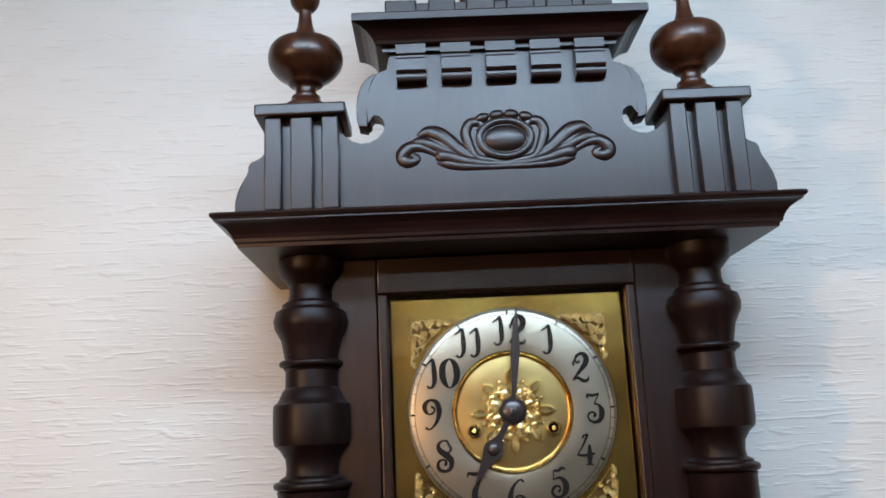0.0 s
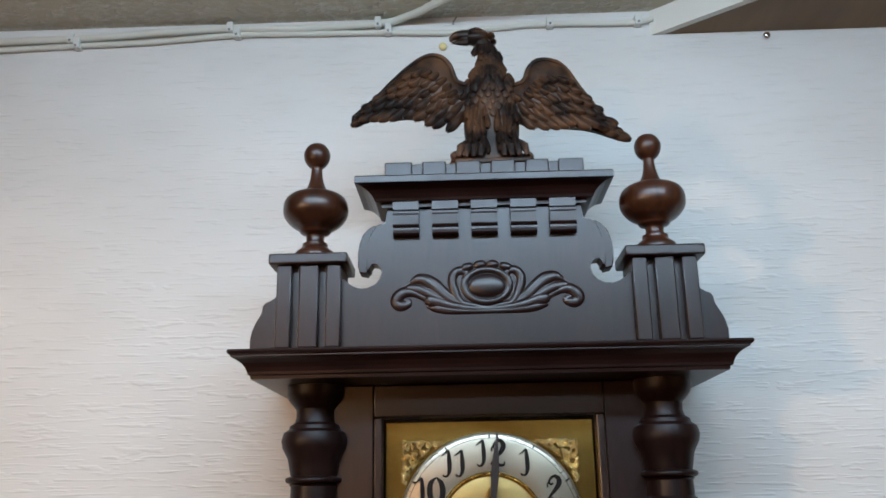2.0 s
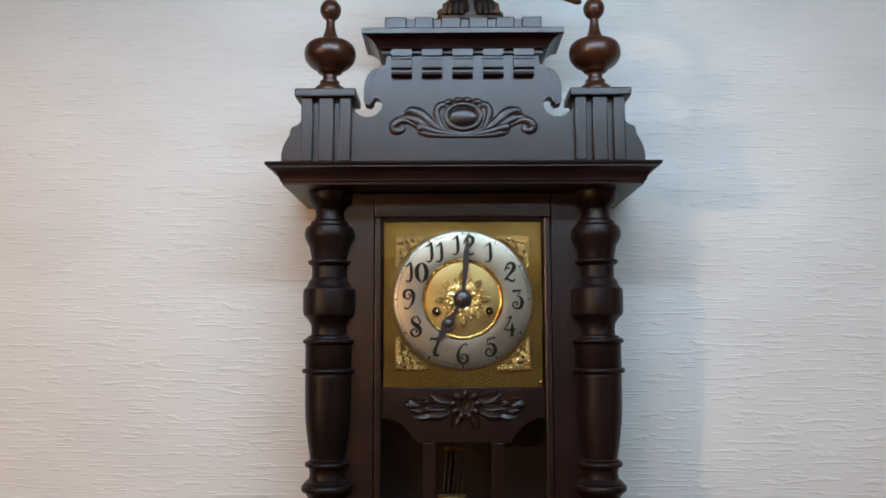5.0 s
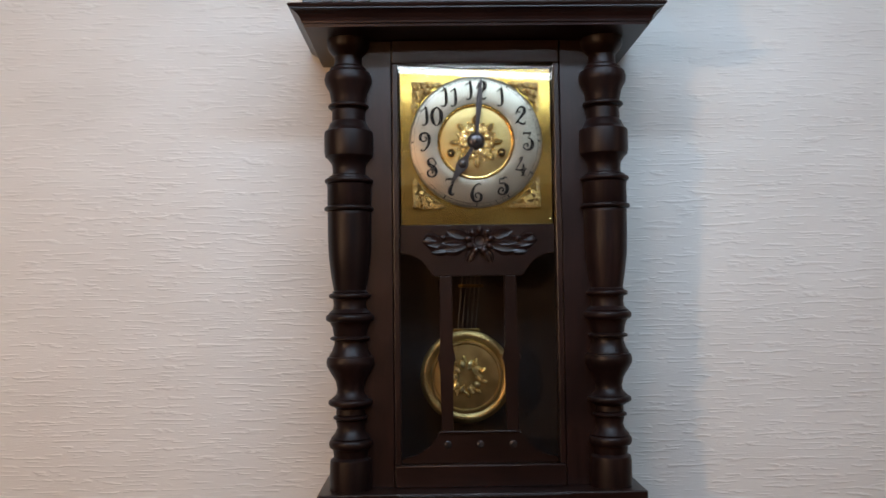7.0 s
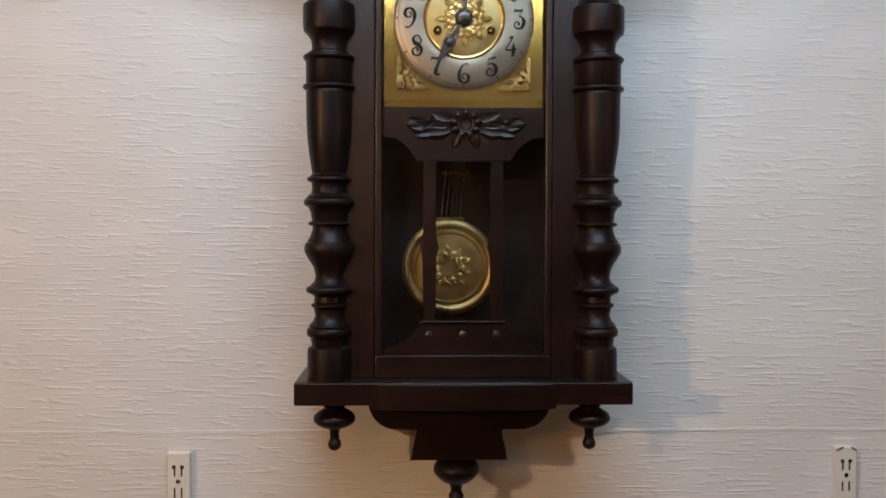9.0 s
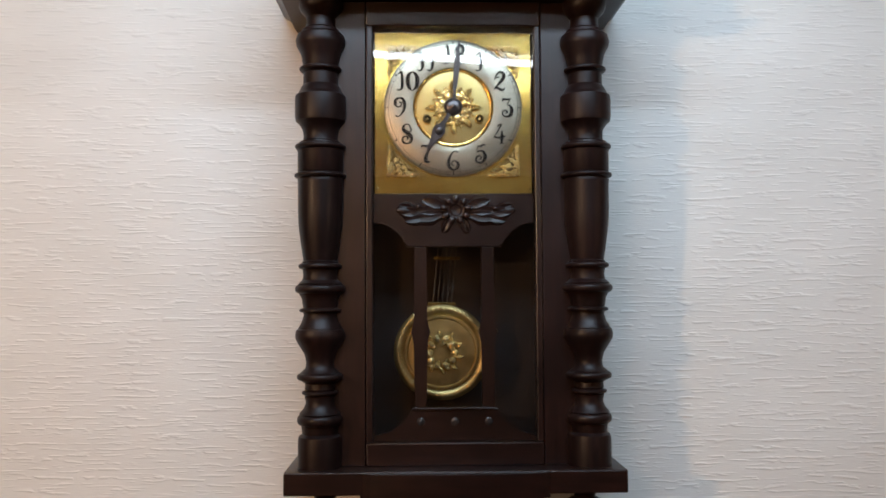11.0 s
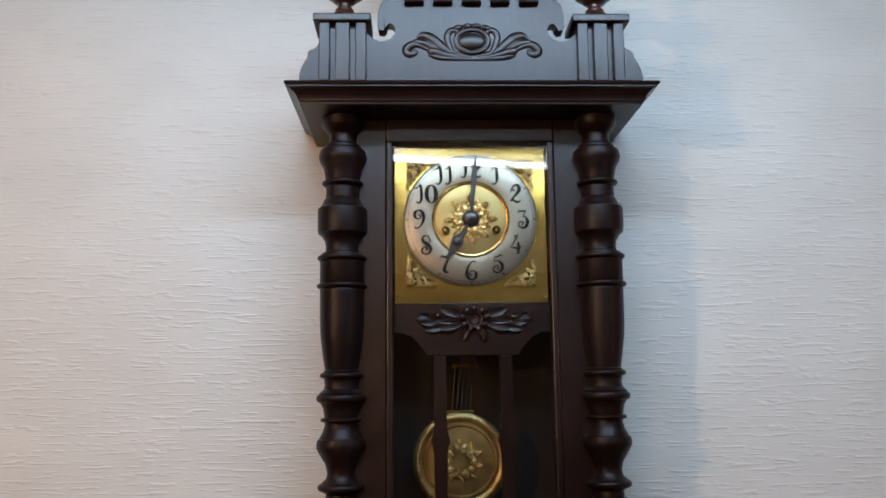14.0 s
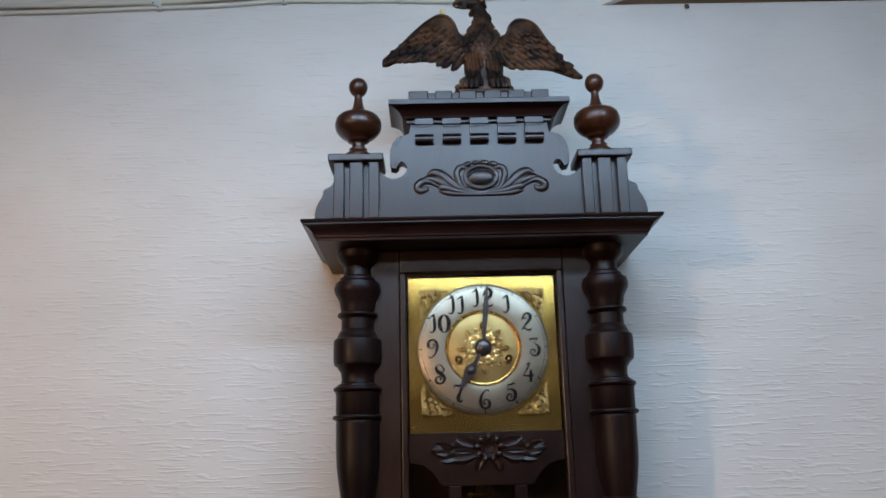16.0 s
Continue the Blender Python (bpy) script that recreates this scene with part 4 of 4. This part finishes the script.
def feather(bm, u, v, length, width, angle, y, thick=4.0):
    """A rounded feather with a raised rib, pointing at an angle."""
    x, z = ex(u, v)
    a = radians(angle)
    du, dt = Vector((math.cos(a), 0, math.sin(a))), Vector((-math.sin(a), 0, math.cos(a)))
    rows = []
    for i in range(9):
        f = i / 8
        w = width * K * (0.60 + 0.50 * f) * max(0.06, 1 - max(0, (f - 0.5) / 0.5) ** 2) ** 0.5
        c = Vector((x, y - thick * K * (0.25 + 0.75 * f), z)) + du * length * K * f
        rows.append([bm.verts.new(c + dt * w * k + Vector((0, (abs(k) ** 2) * thick * K * 1.1, 0))) for k in (-1, -0.55, 0, 0.55, 1)])
    for p, q in zip(rows, rows[1:]):
        for k in range(4):
            bm.faces.new((p[k], p[k + 1], q[k + 1], q[k]))
    back = [bm.verts.new(v.co + Vector((0, thick * K * 1.2, 0))) for v in rows[-1]]
    for k in range(4):
        bm.faces.new((rows[-1][k], rows[-1][k + 1], back[k + 1], back[k]))


bm = bmesh.new()
# Body, neck and thighs.
spine = [(856, 296, 46), (856, 282, 47), (856, 268, 47), (857, 250, 46), (858, 225, 47), (857, 200, 49), (856, 175, 47), (856, 150, 40), (858, 128, 30), (860, 108, 24), (858, 90, 20), (850, 73, 18), (841, 60, 16), (834, 53, 10)]
rings = []
for u, v, r in smooth_profile(spine, 3):
    x, z = ex(u, v)
    rings.append([bm.verts.new((x + r * K * math.cos(2 * math.pi * i / 24), EY + 0.85 * r * K * math.sin(2 * math.pi * i / 24), z)) for i in range(24)])
for a, b in zip(rings, rings[1:]):
    for i in range(24):
        bm.faces.new((a[i], a[(i + 1) % 24], b[(i + 1) % 24], b[i]))
bm.faces.new(rings[0])
bm.faces.new(rings[-1])
# Head turned to one side, brow and hooked beak.
for u, v, a, b, c in ((834, 58, 22, 16, 13), (818, 61, 15, 11, 9), (842, 51, 17, 13, 8)):
    x, z = ex(u, v)
    ball(bm, (x, EY - 0.002, z), a * K, b * K, c * K, turn=4, seg=18)
beak = [(822, 54, 11), (811, 53, 10), (801, 53.5, 8.5), (794, 56, 6.5), (790, 60, 4.5), (789, 65, 2)]
tube(bm, [(ex(u, v)[0], EY - 0.003, ex(u, v)[1]) for u, v, r in beak], [r * K for u, v, r in beak], 10)
tube(bm, [(ex(u, v)[0], EY - 0.003, ex(u, v)[1]) for u, v in ((820, 66), (803, 66.5), (791, 66.5))], [7 * K, 5 * K, 2 * K], 8)
x, z = ex(826, 53)
ball(bm, (x, EY - 0.0105, z), 3.2 * K, seg=8)
for u, v, a, b in ((862, 55, 8, 6), (838, 45, 13, 5), (828, 47, 8, 5), (866, 66, 6, 5)):
    x, z = ex(u, v)
    ball(bm, (x, EY - 0.003, z), a * K, 11 * K, b * K, turn=12, seg=12)
# Scales of the breast and neck, low and rounded.
for row, v in enumerate(range(78, 200, 11)):
    w = 20 if v < 105 else 20 + (v - 105) * 0.62 if v < 150 else 47
    n = 4 if v < 110 else 5 if v < 150 else 7
    for i in range(n):
        f = (i + 0.25 + 0.5 * (row % 2)) / n * 2 - 1
        depth = EY - 0.85 * w * K * math.sqrt(max(0.05, 1 - f * f)) + 0.0002
        feather(bm, 857 + w * f * 0.92 - max(0, 90 - v) * 0.4 + random.uniform(-1, 1), v - 4, 19 + 0.03 * v, 5.5 + 0.03 * v, -90 + f * 20 + random.uniform(-6, 6), depth, 4.5)
# Thighs and legs.
for s in (-1, 1):
    x, z = ex(857 + s * 24, 236)
    ball(bm, (x, EY - 0.012, z), 24 * K, 22 * K, 60 * K, turn=s * 3, seg=24)
    for k in range(22):
        v = 192 + 3.4 * k
        feather(bm, 857 + s * 24 + random.uniform(-17, 17), v, 26, 6.5, -90 + random.uniform(-9, 9), EY - 0.0250 + 0.0000016 * (v - 236) ** 2, 4.5)
    for k in range(4):
        tube(bm, [(ex(857 + s * (16 + 9 * k), 252)[0], EY - 0.018, 2.3190), (ex(857 + s * (18 + 12 * k), 266)[0], EY - 0.024, 2.3125), (ex(857 + s * (20 + 13 * k), 280)[0], EY - 0.026, 2.3020)], [7 * K, 7.5 * K, 4 * K], 8)
x, z = ex(857, 268)
ball(bm, (x, EY + 0.002, z), 30 * K, 16 * K, 42 * K, seg=14)
# Rocky foot.
for k in range(34):
    u = 858 + random.uniform(-66, 66)
    h = 1 - abs(u - 858) / 80
    x, z = ex(u, 284 - 16 * h * random.uniform(0.3, 1))
    ball(bm, (x, EY + random.uniform(-0.018, 0.006), 2.2995 + (0.005 + 0.013 * h) * random.uniform(0.4, 1)), random.uniform(9, 15) * K, 10 * K, random.uniform(8, 14) * K, turn=random.uniform(-40, 40), seg=8)
box(bm, -0.0260, 0.0460, EY - 0.024, EY + 0.016, 2.2967, 2.3020, bevel=0.0015)
# Wings.
WINGS = [
    ([(832, 152), (800, 146), (788, 120), (772, 103), (748, 100), (722, 112), (690, 135), (652, 168), (611, 197)], [(836, 212), (795, 222), (768, 225), (735, 223), (705, 221), (680, 220), (655, 213), (635, 209), (608, 204)], 180),
    ([(880, 154), (914, 148), (925, 126), (940, 112), (966, 111), (990, 122), (1016, 156), (1050, 196), (1084, 232)], [(878, 212), (922, 230), (945, 236), (970, 240), (1000, 242), (1024, 242), (1048, 243), (1068, 243), (1084, 241)], 0),
]
for top_edge, low_edge, way in WINGS:
    line = smooth_profile(top_edge, 3), smooth_profile(low_edge, 3)
    n = len(line[0])

    def wing_y(f):
        return EY - 0.006 + 0.012 * f * f - 0.010 * math.sin(math.pi * f)
    front = [[], [], [], []]
    for i in range(n):
        f = i / (n - 1)
        a, b = line[0][i], line[1][i]
        for k, g in enumerate((0.0, 0.17, 0.5, 0.93)):
            x, z = ex(a[0] + (b[0] - a[0]) * g, a[1] + (b[1] - a[1]) * g)
            front[k].append((bm.verts.new((x, wing_y(f) - (0.0, 0.0045, 0.0042, 0.0)[k], z)), bm.verts.new((x, wing_y(f) + 0.006, z))))
    for i in range(n - 1):
        for k in (0, 1, 2):
            for side in (0, 1):
                bm.faces.new((front[k][i][side], front[k][i + 1][side], front[k + 1][i + 1][side], front[k + 1][i][side]))
        for k in (0, 3):
            bm.faces.new((front[k][i][0], front[k][i + 1][0], front[k][i + 1][1], front[k][i][1]))
    # Leading edge.
    tube(bm, [(ex(u, v)[0], wing_y(i / (n - 1)) - 0.001, ex(u, v)[1]) for i, (u, v) in enumerate(line[0])], [(4.5 - 2 * i / (n - 1)) * K for i in range(n)], 8)
    tilt = 26
    for row, (g, count, size, width) in enumerate(((0.73, 10, 46, 11.5), (0.60, 10, 37, 11.0), (0.47, 9, 31, 10.0), (0.36, 9, 26, 9.5), (0.26, 8, 21, 8.5))):
        for i in range(count):
            f = 0.08 + 0.84 * (i + 0.35 * (row % 2)) / count
            if row == 4:
                f *= 0.7
            a, b = path_at(line[0], f), path_at(line[1], f)
            gap = math.hypot(a[0] - b[0], a[1] - b[1])
            short = min(1.0, gap / 85 + 0.25)
            u, v = a[0] + (b[0] - a[0]) * g, a[1] + (b[1] - a[1]) * g
            p, q = path_at(line[0], max(0, f - 0.12)), path_at(line[0], min(1, f + 0.12))
            slope = math.degrees(math.atan2(q[1] - p[1], abs(q[0] - p[0])))
            droop = max(tilt, slope * (1 - g)) * (1 - g) + (tilt + 12 * (1 - f)) * g + 16 * (1 - f) + 4 * random.uniform(-1, 1)
            feather(bm, u, v, size * short * random.uniform(0.9, 1.1), width * short ** 0.6, (180 + droop) if way else -droop, wing_y(f) - 0.0022 - 0.0010 * row, 6.0)
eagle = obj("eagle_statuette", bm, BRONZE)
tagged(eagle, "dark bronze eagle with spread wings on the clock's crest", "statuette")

# Wall and ceiling odds and ends.
def cable(points, radius):
    return tube(bmesh.new(), smooth_profile(points, 6), radius, 10)


run = thing("cable", (-0.3, 0.115, 2.56), "cream electric cable clipped along the top of the wall", "cable")
part("cable_sheath", cable([(-1.2, 0.114, 2.550), (-0.8, 0.114, 2.5535), (-0.506, 0.114, 2.5565), (-0.40, 0.114, 2.5615), (-0.306, 0.114, 2.5640), (-0.22, 0.114, 2.5615), (-0.12, 0.114, 2.5650), (-0.09, 0.110, 2.5690), (-0.05, 0.080, 2.5690), (0.02, 0.0, 2.5690), (0.12, -0.3, 2.5690)], 0.0048), CABLE, run)
run2 = thing("cable", (0.0, 0.115, 2.55), "cream electric cable clipped low along the wall", "cable")
part("cable_sheath", cable([(-1.2, 0.116, 2.5380), (-0.7, 0.116, 2.5430), (-0.506, 0.116, 2.5475), (-0.40, 0.116, 2.5500), (-0.300, 0.116, 2.5560), (-0.20, 0.116, 2.5545), (-0.109, 0.116, 2.5530), (-0.03, 0.116, 2.5500), (0.02, 0.116, 2.5545), (0.094, 0.116, 2.5580), (0.17, 0.116, 2.5560), (0.204, 0.116, 2.5570), (0.222, 0.116, 2.5610)], 0.0036), CABLE, run2)


def clip(x, z):
    c = thing("cable_clip", (x, WALL_Y, z), "white plastic cable clip with steel nail", "cable clip", "cable clips")
    part("clip_body", boxed(x - 0.0042, x + 0.0042, 0.1075, WALL_Y, z - 0.0075, z + 0.0065, bevel=0.0012), PLASTIC, c)
    part("nail", lathe(bmesh.new(), [(0.108, 0.0016), (0.1062, 0.0015)], (x, 0, z - 0.0048), 10, "y"), DULL_STEEL, c)


for x, z in ((-0.507, 2.5565), (-0.499, 2.5490), (-0.306, 2.5645), (-0.297, 2.5575), (-0.120, 2.5655), (-0.107, 2.5560), (0.094, 2.5590), (0.203, 2.5580)):
    clip(x, z)

pin = thing("push_pin", (0.3595, WALL_Y, 2.5325), "round chrome ball pin in the wall", "pin")
part("head", ball(bmesh.new(), (0.3595, WALL_Y - 0.004, 2.5325), 0.0048, seg=18), CHROME, pin)
pin = thing("push_pin", (-0.0395, WALL_Y, 2.5322), "clear yellowish pin in the wall", "pin")
part("head", ball(bmesh.new(), (-0.0395, WALL_Y - 0.003, 2.5322), 0.0050, 0.003, 0.0050, seg=18), CLEAR_PIN, pin)
hook = thing("wall_hook", (-0.026, WALL_Y, 2.5665), "small dark wire hook at the top of the wall", "hook")
part("wire", tube(bmesh.new(), smooth_profile([(-0.026, WALL_Y, 2.5640), (-0.026, 0.112, 2.5625), (-0.0235, 0.110, 2.5655), (-0.0215, 0.110, 2.5690)], 4), 0.0009, 6), DULL_STEEL, hook)


def upright(x, z1, torn=False):
    """A slotted shelf upright on the wall."""
    up = thing("shelf_upright", (x, WALL_Y, 0.5), "white enamelled slotted steel shelf upright on the wall", "shelf upright", "shelf uprights")
    part("channel", boxed(x - 0.0155, x + 0.0155, WALL_Y - 0.012, WALL_Y, 0.45, z1, bevel=0.0012), RAIL, up)
    f = WALL_Y - 0.0122
    # Slots and keyholes are black pieces laid on the face, imitating dark openings.
    for k in range(12):
        z = z1 - 0.021 - 0.030 * k
        for s in (-1, 1):
            bm = prism(bmesh.new(), [(x + s * 0.0048 - 0.0011, z - 0.011), (x + s * 0.0048 + 0.0011, z - 0.011), (x + s * 0.0048 + 0.0011, z + 0.003), (x + s * 0.0048 - 0.0011, z + 0.003)], f - 0.0002, f + 0.001)
            part("slot", bm, HOLE, up, "", False)
            if k == 0:
                part("keyhole", lathe(bmesh.new(), [(f - 0.0004, 0.0028), (f + 0.001, 0.0028)], (x + s * 0.0055, 0, z + 0.002), 14, "y"), HOLE, up, "", False)
    part("screw", lathe(bmesh.new(), [(f + 0.001, 0.0036), (f - 0.0012, 0.0030), (f - 0.0018, 0.001)], (x, 0, z1 - 0.0385), 16, "y"), CHROME, up)
    if torn:
        for s in (-1, 1):
            part("bent_lug", tube(bmesh.new(), [(x + s * 0.0145, f, z1 - 0.004), (x + s * 0.006, f - 0.003, z1 + 0.002)], 0.0010, 6), DULL_STEEL, up)


upright(-0.3855, 1.3925)
upright(0.5505, 1.3955, True)
